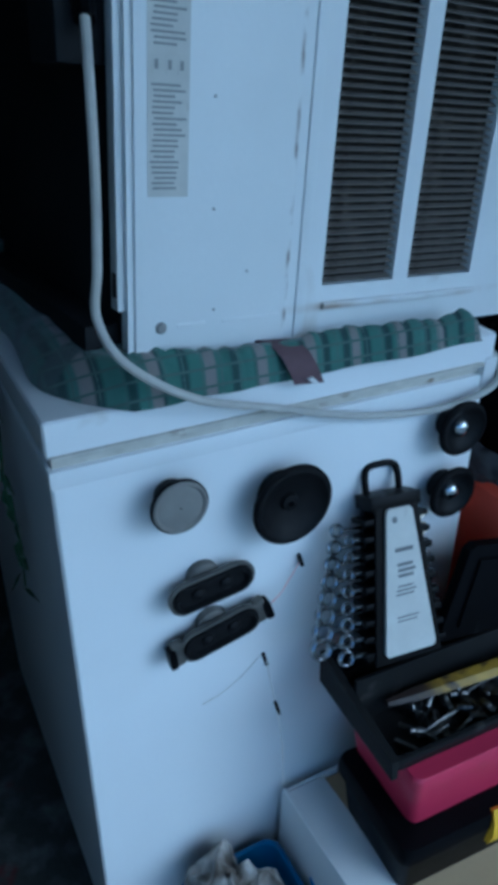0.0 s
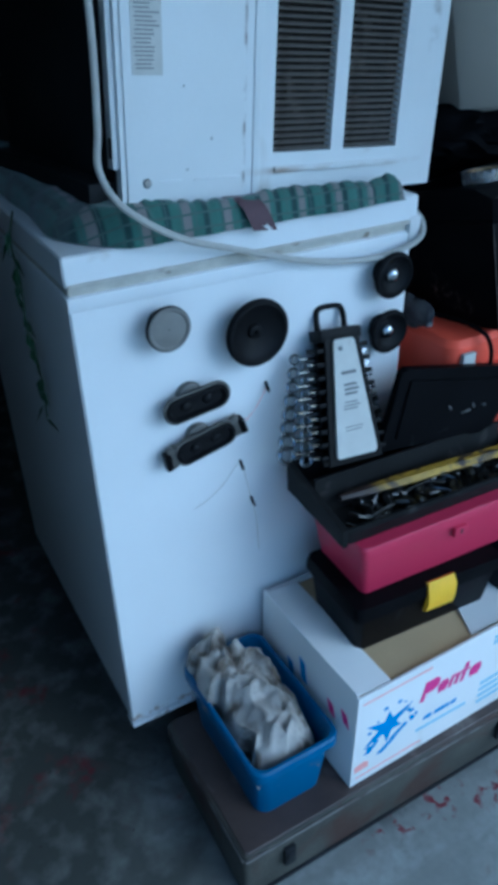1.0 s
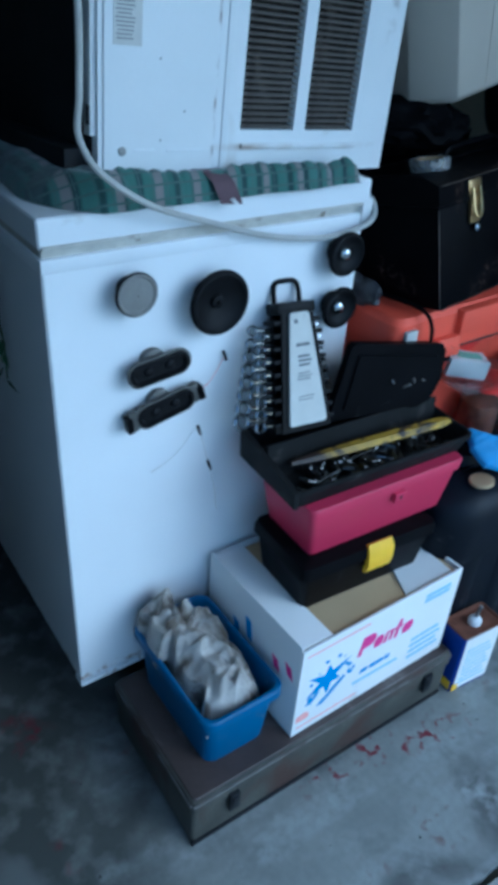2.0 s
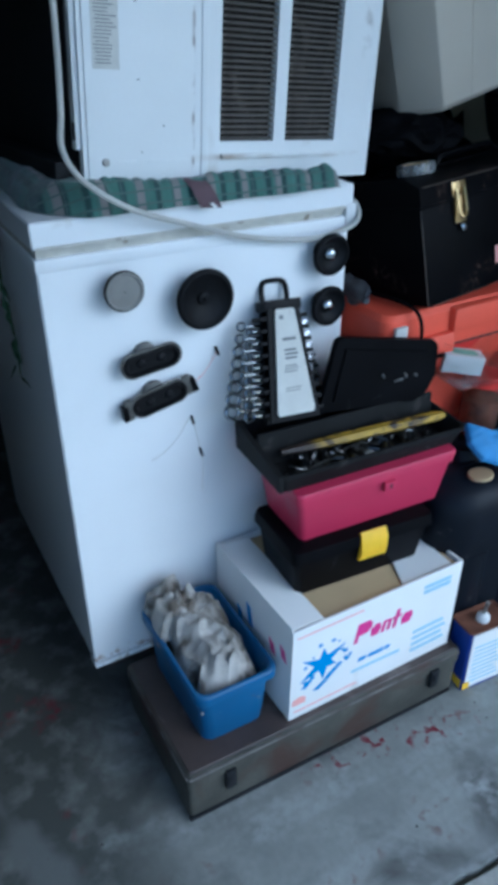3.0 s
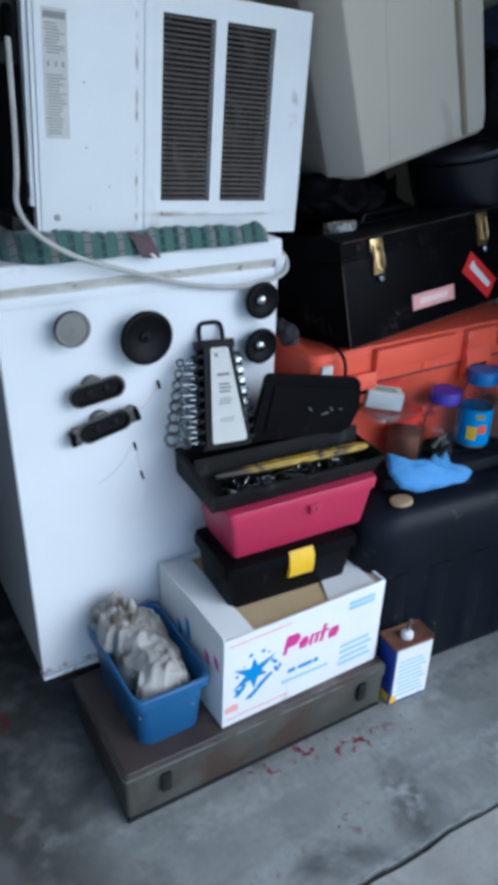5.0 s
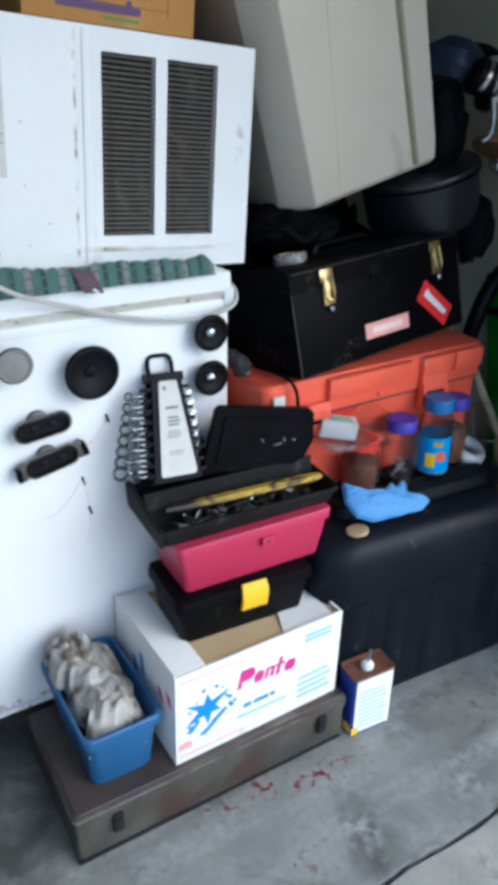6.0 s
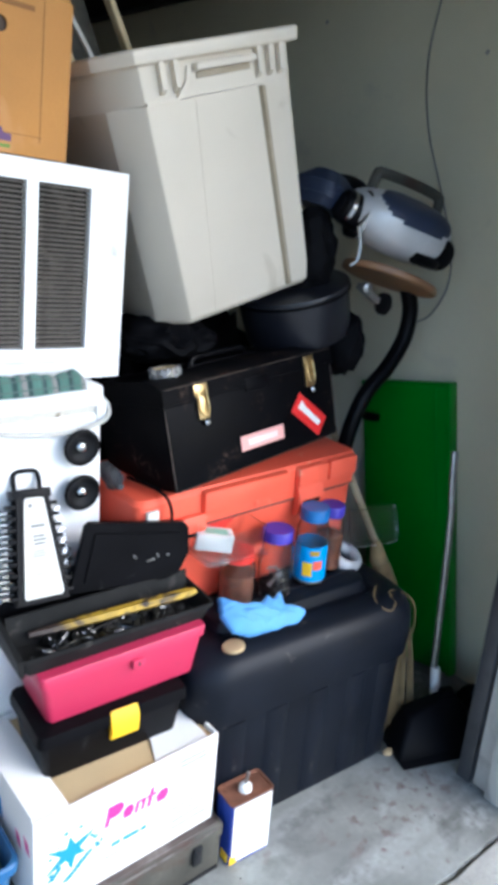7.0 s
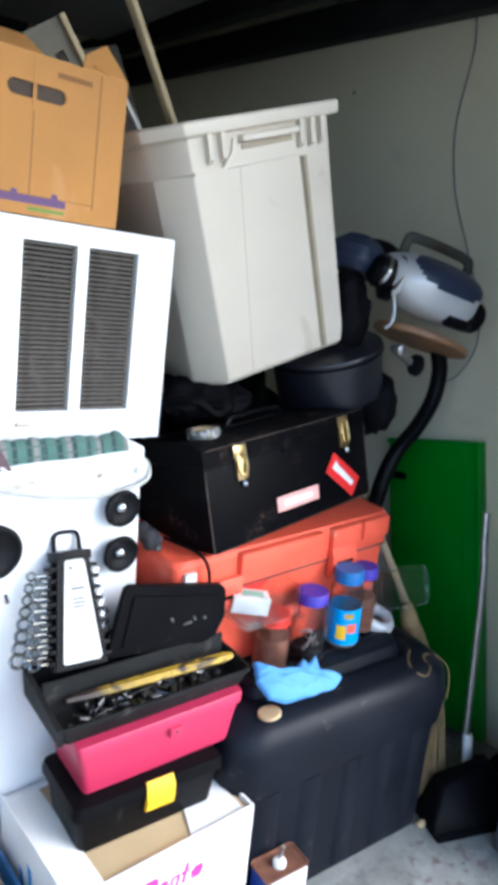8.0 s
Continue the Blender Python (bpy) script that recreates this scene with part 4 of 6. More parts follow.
def rag():
    """Heaped cloth: a crumpled sheet with warped ridged folds, tucked into the bin and drawn up over one corner."""
    t = thing("rag", pose(0.165, -0.148, 0.1205, 0, 0.5, 0.5), "crumpled grubby white cotton rag heaped in the bin", "rag")

    def heap(nx, ny, x0, x1, y0, y1, seed, lift, thick):
        bm = bmesh.new()
        top, low = {}, {}
        for i in range(nx + 1):
            for j in range(ny + 1):
                u, v = i / nx, j / ny
                x, y = x0 + (x1 - x0) * u, y0 + (y1 - y0) * v
                wx = x + 0.020 * noise.noise((x * 16, y * 16, seed)) + 0.008 * noise.noise((x * 45, y * 45, seed + 3))
                wy = y + 0.020 * noise.noise((x * 16 + 7, y * 16, seed + 5)) + 0.008 * noise.noise((x * 45, y * 45 + 4, seed + 6))
                n1, n2, n3 = noise.noise((wx * 17 + 4 * wy, wy * 11, seed)), noise.noise((wx * 30, wy * 34 - 8 * wx, seed + 2)), noise.noise((wx * 80, wy * 70, seed + 8))
                ridge = 0.034 * (1 - abs(n1) * 2.0) + 0.013 * (1 - abs(n2) * 2.2) + 0.005 * n3
                across = 1 - ((x + 0.008) / 0.068) ** 2
                base = lift(x, y) + 0.022 * across
                rim = min(1.0, min(u, 1 - u) / 0.12, min(v, 1 - v) / 0.10)
                z = base + ridge * (0.35 + 0.65 * rim) - 0.030 * (1 - rim)
                q = Vector((x + 0.012 * n2 + 0.010 * noise.noise((y * 22, seed, 1)) * (1 - rim), y + 0.012 * noise.noise((x * 24, y * 20, seed + 1)), z))
                top[i, j] = bm.verts.new(q)
                low[i, j] = bm.verts.new(q - Vector((0, 0, thick)))
        for i in range(nx):
            for j in range(ny):
                bm.faces.new((top[i, j], top[i + 1, j], top[i + 1, j + 1], top[i, j + 1]))
                bm.faces.new((low[i, j + 1], low[i + 1, j + 1], low[i + 1, j], low[i, j]))
        rim = [(i, 0) for i in range(nx)] + [(nx, j) for j in range(ny)] + [(i, ny) for i in range(nx, 0, -1)] + [(0, j) for j in range(ny, 0, -1)]
        for a, c in zip(rim, rim[1:] + rim[:1]):
            bm.faces.new((top[a], low[a], low[c], top[c]))
        return bm

    part("inner_layer", moved(lumpy(0.048, 0.098, 0.055, 0.25, 20, 4, 5), pose(-0.012, 0.0, 0.062, 6, 0, 0)), RAG_DARK, t, "stained inner folds, darkened as the shade between folds")
    part("fold", heap(70, 110, -0.062, 0.054, -0.112, 0.096, 2.7, lambda x, y: 0.098 + 0.22 * (y + 0.10) - 0.10 * x, 0.003), RAG, t, angle=80)
    part("fold", heap(50, 50, -0.074, 0.014, 0.030, 0.128, 9.2, lambda x, y: 0.130 + 0.10 * (y - 0.03) - 0.08 * x, 0.003), RAG, t, angle=80)
    for path, width, arch, seed in (([(-0.034, 0.108, 0.172), (-0.006, 0.080, 0.176), (0.020, 0.038, 0.166), (0.036, -0.012, 0.150), (0.034, -0.060, 0.124), (0.016, -0.098, 0.090)], 0.036, 0.020, 5.1),
                                    ([(-0.010, -0.010, 0.146), (-0.010, -0.050, 0.140), (-0.014, -0.084, 0.116), (-0.018, -0.108, 0.082)], 0.040, 0.022, 17.9)):
        part("fold", fold_sheet(path, width, arch, seed), RAG, t, angle=80)
    return t


rag()


def white_carton():
    t = thing("water_carton", pose(0.258, -0.288, 0.1195, 0, 0.9, 1.2), "white cardboard carton with blue splash and magenta print", "carton")
    w, d, h = 0.384, 0.272, 0.215
    fr = part("front_wall", box(0, w, 0, 0.005, 0, h, 0.0015), BOX_WHITE, t)
    lw = part("side_wall", box(0, 0.005, 0.005, d, 0, h + 0.006, 0.0015), BOX_WHITE, t)
    part("side_wall", box(w - 0.005, w, 0.005, d, 0, h, 0.0015), BOX_WHITE, t)
    part("back_wall", box(0.005, w - 0.005, d - 0.005, d, 0, h, 0.001), BOX_WHITE, t)
    part("base", box(0.005, w - 0.005, 0.005, d - 0.005, 0.0, 0.005, 0), KRAFT_TAN, t)
    part("top_flap", box(0.055, w - 0.007, 0.006, d - 0.006, h - 0.013, h - 0.009, 0.001), KRAFT_TAN, t, "tan inner face of the folded flap")
    part("top_flap", moved(box(0.0, 0.062, 0.0, d - 0.014, 0, 0.003, 0.001), pose(0.006, 0.007, h - 0.001, 0, 3.5, 0)), BOX_WHITE, t, "white side flap")
    part("top_flap", moved(flat_shape([(0.0, 0.0), (0.12, 0.0), (0.12, 0.09), (0.03, 0.07)], 0, 0.003), pose(0.245, 0.012, h - 0.006, -88, 0, 0)), BOX_WHITE, t, "torn white flap corner")
    ink = lambda nm, pts, m, lab="": part(nm, flat_shape(pts, -0.0007, 0.0006), m, fr, lab)
    # product word reduced to slanted blocks, the first tall
    lean = lambda x0, x1, z0, z1: [(x0, z0), (x1, z0), (x1 + (z1 - z0) * 0.2, z1), (x0 + (z1 - z0) * 0.2, z1)]
    ink("product_mark", [(0.133, 0.124), (0.142, 0.124), (0.144, 0.139), (0.162, 0.140), (0.172, 0.148), (0.174, 0.160), (0.166, 0.168), (0.141, 0.168)], MAGENTA, "magenta product mark")
    for x0, x1, z0, hh, bars in ((0.170, 0.190, 0.124, 0.026, 3), (0.195, 0.216, 0.123, 0.026, 2), (0.222, 0.235, 0.121, 0.042, 1), (0.242, 0.266, 0.120, 0.026, 3)):
        if bars == 3:
            ink("product_mark", [(x0 + 0.003, z0), (x1 - 0.002, z0), (x1 + 0.005, z0 + hh * 0.5), (x1 + 0.002, z0 + hh), (x0 + 0.010, z0 + hh), (x0 + 0.001, z0 + hh * 0.6)], MAGENTA)
        elif bars == 2:
            for q0, q1 in ((x0, x0 + 0.0075), (x1 - 0.0075, x1)):
                ink("product_mark", lean(q0, q1, z0, z0 + hh * 0.8), MAGENTA)
            ink("product_mark", lean(x0 + 0.004, x1 + 0.003, z0 + hh * 0.8, z0 + hh), MAGENTA)
        else:
            ink("product_mark", lean(x0, x0 + 0.0085, z0, z0 + hh), MAGENTA)
            ink("product_mark", lean(x0 - 0.001, x1 + 0.008, z0 + hh * 0.52, z0 + hh * 0.66), MAGENTA)
    # splash figure
    star = []
    for k, r in enumerate((0.050, 0.016, 0.034, 0.014, 0.046, 0.017, 0.050, 0.016, 0.040, 0.015, 0.030, 0.015)):
        a = 0.55 + 2 * math.pi * k / 12
        star.append((0.068 + r * 1.12 * math.cos(a), 0.113 + r * 1.05 * math.sin(a)))
    ink("splash", star, BLUE_INK, "bright blue water splash")
    random.seed(5)
    for k in range(16):
        a = random.uniform(0, 6.28)
        rr = random.uniform(0.034, 0.062)
        cx, cz, s = 0.070 + rr * math.cos(a), 0.112 + rr * 0.8 * math.sin(a), random.uniform(0.002, 0.006)
        ink("splash_drop", [(cx + s * math.cos(q), cz + 0.8 * s * math.sin(q)) for q in (0, 0.9, 1.8, 2.7, 3.6, 4.5, 5.4)], BLUE_INK)
    for x0, x1, z in ((0.022, 0.052, 0.076), (0.050, 0.088, 0.058), (0.075, 0.112, 0.080)):
        ink("splash_tail", [(x0, z - 0.006), (x0 + 0.012, z - 0.009), (x1, z + 0.012), (x1 - 0.006, z + 0.017), (x0 + 0.010, z + 0.002)], BLUE_INK)
    for x0, x1 in ((0.148, 0.166), (0.172, 0.206), (0.210, 0.222)):
        ink("slogan", lean(x0, x1, 0.072, 0.081), BLUE_INK)
    ink("small_print", [(0.135, 0.050), (0.250, 0.048), (0.250, 0.054), (0.135, 0.056)], PALE_BLUE)
    for k in range(4):
        z = 0.030 + 0.016 * k
        ink("side_print", [(0.280, z), (0.366 - 0.008 * (k % 2), z + 0.002), (0.362 - 0.008 * (k % 2), z + 0.009), (0.280, z + 0.007)], PALE_BLUE)
    for z in (0.172, 0.184):
        ink("side_print", [(0.292, z), (0.358, z), (0.358, z + 0.008), (0.292, z + 0.008)], PALE_BLUE)
    for z in (0.1965, 0.016):
        ink("thin_line", [(0.010, z), (0.150, z + 0.001), (0.150, z + 0.004), (0.010, z + 0.0025)], PINK_LABEL)
    ink("purity_mark", [(0.006, 0.034), (0.034, 0.034), (0.034, 0.047), (0.024, 0.052), (0.006, 0.047)], PINK_LABEL)
    for y0, z0, z1, m in ((0.015, 0.13, 0.158, MAGENTA), (0.050, 0.118, 0.146, MAGENTA), (0.13, 0.118, 0.165, BLUE_INK), (0.165, 0.10, 0.135, BLUE_INK)):
        part("side_mark", moved(flat_shape([(0, z0), (0.016, z0 + 0.004), (0.024, z1), (0.008, z1 - 0.004)], -0.0006, 0.0006), pose(0, y0, 0, 0, 0, 90)), m, lw)
    return t


white_carton()


def black_toolbox():
    t = thing("small_toolbox", pose(0.456, -0.146, 0.3330, 0, 0.6, -3.0), "black plastic toolbox with a yellow latch", "toolbox")
    part("body", loft([ring_points(0.262, 0.128, 0.010, -0.010, 4), ring_points(0.266, 0.132, 0.012, -0.006, 4), ring_points(0.284, 0.150, 0.012, 0.070, 4)]), PLASTIC_MATT, t)
    part("lid", loft([ring_points(0.298, 0.162, 0.014, 0.0702, 4), ring_points(0.298, 0.162, 0.014, 0.083, 4), ring_points(0.292, 0.156, 0.014, 0.094, 4), ring_points(0.250, 0.118, 0.012, 0.0985, 4)]), PLASTIC_MATT, t)
    lt = part("latch", loft([[(x + 0.012, y, z) for x, y, z in r] for r in ([(-0.028, -0.083, 0.042), (0.028, -0.083, 0.042), (0.028, -0.076, 0.040), (-0.028, -0.076, 0.040)], [(-0.027, -0.088, 0.060), (0.027, -0.088, 0.060), (0.027, -0.078, 0.060), (-0.027, -0.078, 0.060)], [(-0.028, -0.086, 0.084), (0.028, -0.086, 0.084), (0.028, -0.080, 0.084), (-0.028, -0.080, 0.084)], [(-0.026, -0.078, 0.100), (0.026, -0.078, 0.100), (0.026, -0.072, 0.096), (-0.026, -0.072, 0.096)])]), YELLOW, t, "bright yellow plastic latch")
    return t


black_toolbox()


def pink_toolbox():
    t = thing("pink_toolbox", pose(0.484, -0.134, 0.4315, 0, -0.4, -2.5), "magenta pink plastic toolbox body under an open black tray", "toolbox")
    part("body", loft([ring_points(0.292, 0.126, 0.010, 0.0, 4), ring_points(0.297, 0.130, 0.012, 0.004, 4), ring_points(0.320, 0.152, 0.012, 0.086, 4), ring_points(0.328, 0.160, 0.012, 0.088, 4), ring_points(0.332, 0.164, 0.013, 0.107, 4), ring_points(0.328, 0.160, 0.013, 0.111, 4)]), PINK, t)
    part("lock_tab", box(0.006, 0.030, -0.086, -0.076, 0.070, 0.089, 0.002), PINK, t)
    part("keyhole", box(0.016, 0.020, -0.0868, -0.0855, 0.076, 0.084, 0), BLACK_INK, t)
    return t


pink_toolbox()


# Greyer black: light caught by the tray walls is put into the colour.
TRAY_BLACK = mat("dusty_black_plastic", (0.014, 0.014, 0.014), 0.6, vary=0.35, scale=12, fine=300, bump=0.3, depth=0.001, stain=(0.05, 0.047, 0.042), amount=0.3, stain_scale=22, spec=0.12)


def open_tray():
    t = thing("tool_tray", pose(0.480, -0.125, 0.5435, 2, 0.5, -2.0), "open black plastic tool tray full of sockets and bits", "tool tray")
    w, d = 0.386, 0.158
    bm = loft([ring_points(w - 0.03, d - 0.024, 0.010, 0.0, 4), ring_points(w - 0.006, d - 0.006, 0.014, 0.030, 4), ring_points(w, d, 0.014, 0.032, 4), ring_points(w, d, 0.014, 0.040, 4), ring_points(w - 0.010, d - 0.010, 0.012, 0.040, 4), ring_points(w - 0.036, d - 0.030, 0.008, 0.004, 4)])
    part("tray", bm, TRAY_BLACK, t)
    part("back_wall", moved(box(-w / 2 + 0.004, w / 2 - 0.004, 0, 0.006, 0, 0.040, 0.002), pose(0, d / 2 - 0.014, 0.026, -14)), PLASTIC_MATT, t)
    part("end_wall", loft([[(-w / 2, -d / 2, 0.010), (-w / 2 + 0.008, -d / 2, 0.010), (-w / 2 + 0.008, d / 2, 0.010), (-w / 2, d / 2, 0.010)], [(-w / 2 - 0.004, -d / 2, 0.042), (-w / 2 + 0.006, -d / 2, 0.042), (-w / 2 + 0.006, d / 2, 0.064), (-w / 2 - 0.004, d / 2, 0.064)]]), TRAY_BLACK, t)
    part("divider", moved(box(-0.184, 0.184, 0.0, 0.006, 0.0, 0.062, 0.002), pose(0, 0.008, 0.004, -8)), TRAY_BLACK, t)
    return t


tray = open_tray()
level = thing("yellow_level", pose(0.500, -0.142, 0.5800, 0, -0.5, -6) @ Matrix.Diagonal((1.10, 0.85, 0.85, 1.0)), "worn yellow painted bar lying in the tray", "tool")
part("bar", loft([[(-0.155, r * math.cos(a) * 0.9, r * math.sin(a)) for a in (0, 1.05, 2.1, 3.15, 4.2, 5.25)] if k == 0 else [(x, 1.5 * q * math.cos(a), q * math.sin(a)) for a in (0, 1.05, 2.1, 3.15, 4.2, 5.25)] for k, (x, q, r) in enumerate(((-0.155, 0.006, 0.006), (-0.12, 0.008, 0), (-0.05, 0.010, 0), (0.06, 0.0105, 0), (0.13, 0.010, 0), (0.146, 0.006, 0)))]), YELLOW_WORN, level)


def socket(r, h):
    return lathe([(r * 0.9, 0), (r, 0.001), (r, h * 0.6), (r * 0.85, h * 0.65), (r * 0.85, h), (r * 0.6, h), (r * 0.55, h * 0.5), (0.0005, h * 0.45)], 14)


# Darker copy of the steel; shade deep in the tray put into the colour.
DARK_STEEL = mat("oily_steel", (0.20, 0.20, 0.20), 0.3, 1.0, vary=0.6, scale=60)
random.seed(12)
kinds = [socket(0.007, 0.024), socket(0.0055, 0.020), box(-0.016, 0.016, -0.003, 0.003, -0.0025, 0.0025, 0.001), tube([(-0.03, 0, 0), (0, 0.004, 0.001), (0.03, 0, 0)], 0.0025, 7, 3)]
names = ("socket", "socket", "drill_bit", "screwdriver_shank")
first = {}
for i in range(60):
    k = random.choice((0, 0, 1, 1, 2, 3))
    x = random.uniform(-0.15, 0.16)
    yy = random.uniform(-0.055, -0.002)
    m = tray.matrix_basis @ pose(x, yy, 0.006 + random.uniform(0, 0.008), random.uniform(60, 110), random.uniform(-10, 10), random.uniform(0, 360))
    if k not in first:
        first[k] = whole(names[k], kinds[k], DARK_STEEL, "small dark steel " + names[k].replace("_", " ") + " loose in the tray", names[k].replace("_", " "), m, group="loose bits in the tray")
    else:
        o = first[k].copy()
        scene.collection.objects.link(o)
        o.matrix_basis = m


# ---- wrench rack leaning on the freezer ----
RACK = pose(0.366, -0.098, 0.618, 0, 2.5, -4) @ pose(0, 0, 0, -22, 0, 0) @ Matrix.Scale(0.965, 4)


def wrench_rack():
    t = thing("wrench_rack", RACK, "black plastic wrench rack with a white tapered label", "wrench rack")
    part("spine", flat_shape([(-0.045, 0.0), (0.045, 0.0), (0.030, 0.198), (-0.030, 0.198)], 0.006, 0.016), PLASTIC_BLACK, t)
    for s in (-1, 1):
        for i in range(9):
            z = 0.018 + 0.0205 * i
            x = s * (0.047 - 0.0017 * i)
            part("comb_tooth", box(x - 0.012, x + 0.012, -0.018, 0.014, z - 0.0035, z + 0.0035, 0.001), PLASTIC_BLACK, t)
    part("cover", flat_shape([(-0.048, 0.004), (0.048, 0.004), (0.030, 0.198), (-0.030, 0.198)], -0.0208, -0.017), PLASTIC_BLACK, t)
    part("head", box(-0.036, 0.036, -0.020, 0.018, 0.194, 0.212, 0.003), PLASTIC_BLACK, t)
    part("handle", tube([(-0.024, 0.009, 0.208), (-0.024, 0.009, 0.232), (-0.018, 0.009, 0.244), (0.0, 0.009, 0.246), (0.018, 0.009, 0.244), (0.024, 0.009, 0.232), (0.024, 0.009, 0.208)], 0.0045, 8, 4), PLASTIC_BLACK, t)
    lab = part("label_plate", flat_shape([(-0.036, 0.018), (-0.033, 0.014), (0.033, 0.014), (0.037, 0.020), (0.018, 0.192), (0.014, 0.196), (-0.016, 0.196), (-0.019, 0.192)], -0.026, -0.021), PAPER, t, "stained white tapered label")
    part("print_dot", moved(lathe([(0.004, 0), (0.004, 0.0006)], 14), pose(-0.009, -0.0258, 0.182, 90)), INK, lab)
    for x0, x1, z, hgt in ((-0.012, 0.014, 0.142, 0.005), (-0.010, 0.012, 0.124, 0.004), (-0.010, 0.015, 0.117, 0.004), (-0.010, 0.012, 0.110, 0.004), (-0.012, 0.010, 0.098, 0.002), (-0.014, 0.014, 0.093, 0.002), (-0.015, 0.010, 0.088, 0.002), (-0.016, 0.015, 0.060, 0.0015), (-0.016, 0.012, 0.055, 0.0015)):
        part("print_line", box(x0, x1, -0.0266, -0.0258, z, z + hgt, 0), INK, lab)
    return t


wrench_rack()


WRENCH = mat("worn_chrome_vanadium", (0.30, 0.31, 0.33), 0.16, 1.0, vary=0.3, scale=60, bump=0.0)


def wrench_mesh(length, head):
    """A combination spanner along x: ring end at -x, open end at +x."""
    bm = tube([(-length / 2 + head * 0.9, 0, 0), (0, 0, 0), (length / 2 - head * 0.7, 0, 0)], head * 0.27, 8, 3)
    n = 20
    rings = []
    for k in range(n + 1):
        a = 2 * math.pi * k / n
        c = Vector((-length / 2, 0, 0))
        d = Vector((math.cos(a), 0, math.sin(a)))
        rings.append([c + d * (head * 0.86 + head * 0.26 * math.cos(b)) + Vector((0, head * 0.36 * math.sin(b), 0)) for b in (2 * math.pi * q / 8 for q in range(8))])
    loft(rings, False, bm)
    jaw = [(0.2, -0.55), (0.9, -0.95), (1.5, -0.75), (1.5, -0.40), (0.95, -0.40), (0.75, 0.0), (0.95, 0.40), (1.5, 0.40), (1.5, 0.75), (0.9, 0.95), (0.2, 0.55)]
    return flat_shape([(length / 2 - head + head * x, head * z) for x, z in jaw], -head * 0.25, head * 0.25, bm)


for i in range(8):
    z = 0.026 + 0.0205 * i
    k = 1 - i / 8
    ob = whole("wrench", wrench_mesh(0.118 + 0.058 * k, 0.0075 + 0.0065 * k), WRENCH, "chrome combination spanner clipped in the black rack", "wrench", RACK @ pose(-0.006 - 0.012 * k, 0.010, z, 0, 4, 0), group="wrenches in the rack")
    m = RACK @ pose(-0.016 - 0.004 * k, -0.010, z - 0.008, 0, 3, 0)
    whole("wrench", wrench_mesh(0.092 + 0.034 * k, 0.0055 + 0.0045 * k), WRENCH, "short chrome combination spanner clipped in the black rack", "wrench", m, group="wrenches in the rack")


def second_rack():
    """An empty black rack lying on its side against the first."""
    t = thing("spanner_holder", pose(0.416, -0.106, 0.617, -5, 5, -3) @ Matrix.Diagonal((0.92, 1.0, 0.97, 1.0)), "empty black plastic tool holder lying on its side", "tool holder")
    part("shell", flat_shape([(0.0, 0.006), (0.016, 0.070), (0.030, 0.134), (0.040, 0.140), (0.256, 0.118), (0.268, 0.106), (0.272, 0.050), (0.250, 0.010), (0.22, 0.0)], 0.0, 0.014), PLASTIC_MATT, t)
    part("face_ridge", flat_shape([(0.030, 0.024), (0.048, 0.120), (0.244, 0.098), (0.248, 0.050), (0.23, 0.020)], -0.004, 0.001), PLASTIC_MATT, t)
    # Small steel bits stand in for glints on the black plastic.
    for x, z, ln, a in ((0.138, 0.062, 0.005, 50), (0.176, 0.050, 0.010, -8), (0.192, 0.058, 0.005, 60), (0.216, 0.056, 0.004, 20)):
        part("clip", moved(box(-ln, ln, -0.0065, -0.0035, -0.0018, 0.0018, 0.001), pose(x, 0, z, 0, a, 0)), DARK_STEEL, t, "small steel bit standing in for a glint")
    return t


second_rack()


# ---- stack beside the freezer, from the floor up ----
def tin_can():
    t = thing("solvent_can", pose(0.664, -0.319, 0, 0, 0, -4), "rectangular tin with white and blue label and rusty top", "can")
    w, d, h = 0.104, 0.060, 0.160
    part("body", loft([ring_points(w, d, 0.008, 0.0, 4, w / 2, d / 2), ring_points(w, d, 0.008, h - 0.006, 4, w / 2, d / 2)]), CAN_BLUE, t)
    part("top", loft([ring_points(w + 0.003, d + 0.003, 0.009, h - 0.003, 4, w / 2, d / 2), ring_points(w + 0.003, d + 0.003, 0.009, h + 0.002, 4, w / 2, d / 2), ring_points(w - 0.004, d - 0.004, 0.007, h + 0.002, 4, w / 2, d / 2), ring_points(w - 0.006, d - 0.006, 0.007, h - 0.001, 4, w / 2, d / 2)]), RUST_TOP, t, "rusty brown top")
    lab = part("label_sheet", box(0.006, w - 0.004, -0.001, 0.0005, 0.006, h - 0.006, 0), BOX_WHITE, t, "pale white-blue paper label")
    for i in range(9):
        z = 0.020 + 0.012 * i
        part("print_line", box(0.014, w - 0.014 - 0.006 * (i % 3), -0.0014, -0.0008, z, z + 0.004, 0), PALE_BLUE, lab)
    part("label_corner", box(-0.0012, 0.0005, 0.006, 0.030, 0.004, 0.026, 0), YELLOW, t, "yellow corner of the print")
    part("label_corner", box(0.001, 0.018, -0.0014, -0.0008, 0.003, 0.022, 0), YELLOW, t)
    cap = part("cap", moved(lathe([(0.013, 0), (0.0135, 0.002), (0.0135, 0.010), (0.011, 0.014), (0.006, 0.016), (0.005, 0.018)], 20), pose(0.048, 0.026, h)), WHITE, t, "white plastic spout cap")
    part("spout", moved(lathe([(0.0035, 0), (0.0035, 0.022), (0.0042, 0.023), (0.0042, 0.030), (0.002, 0.031)], 12), pose(0.048, 0.026, h + 0.017, 4, 6, 0)), STEEL, cap)
    return t


tin_can()


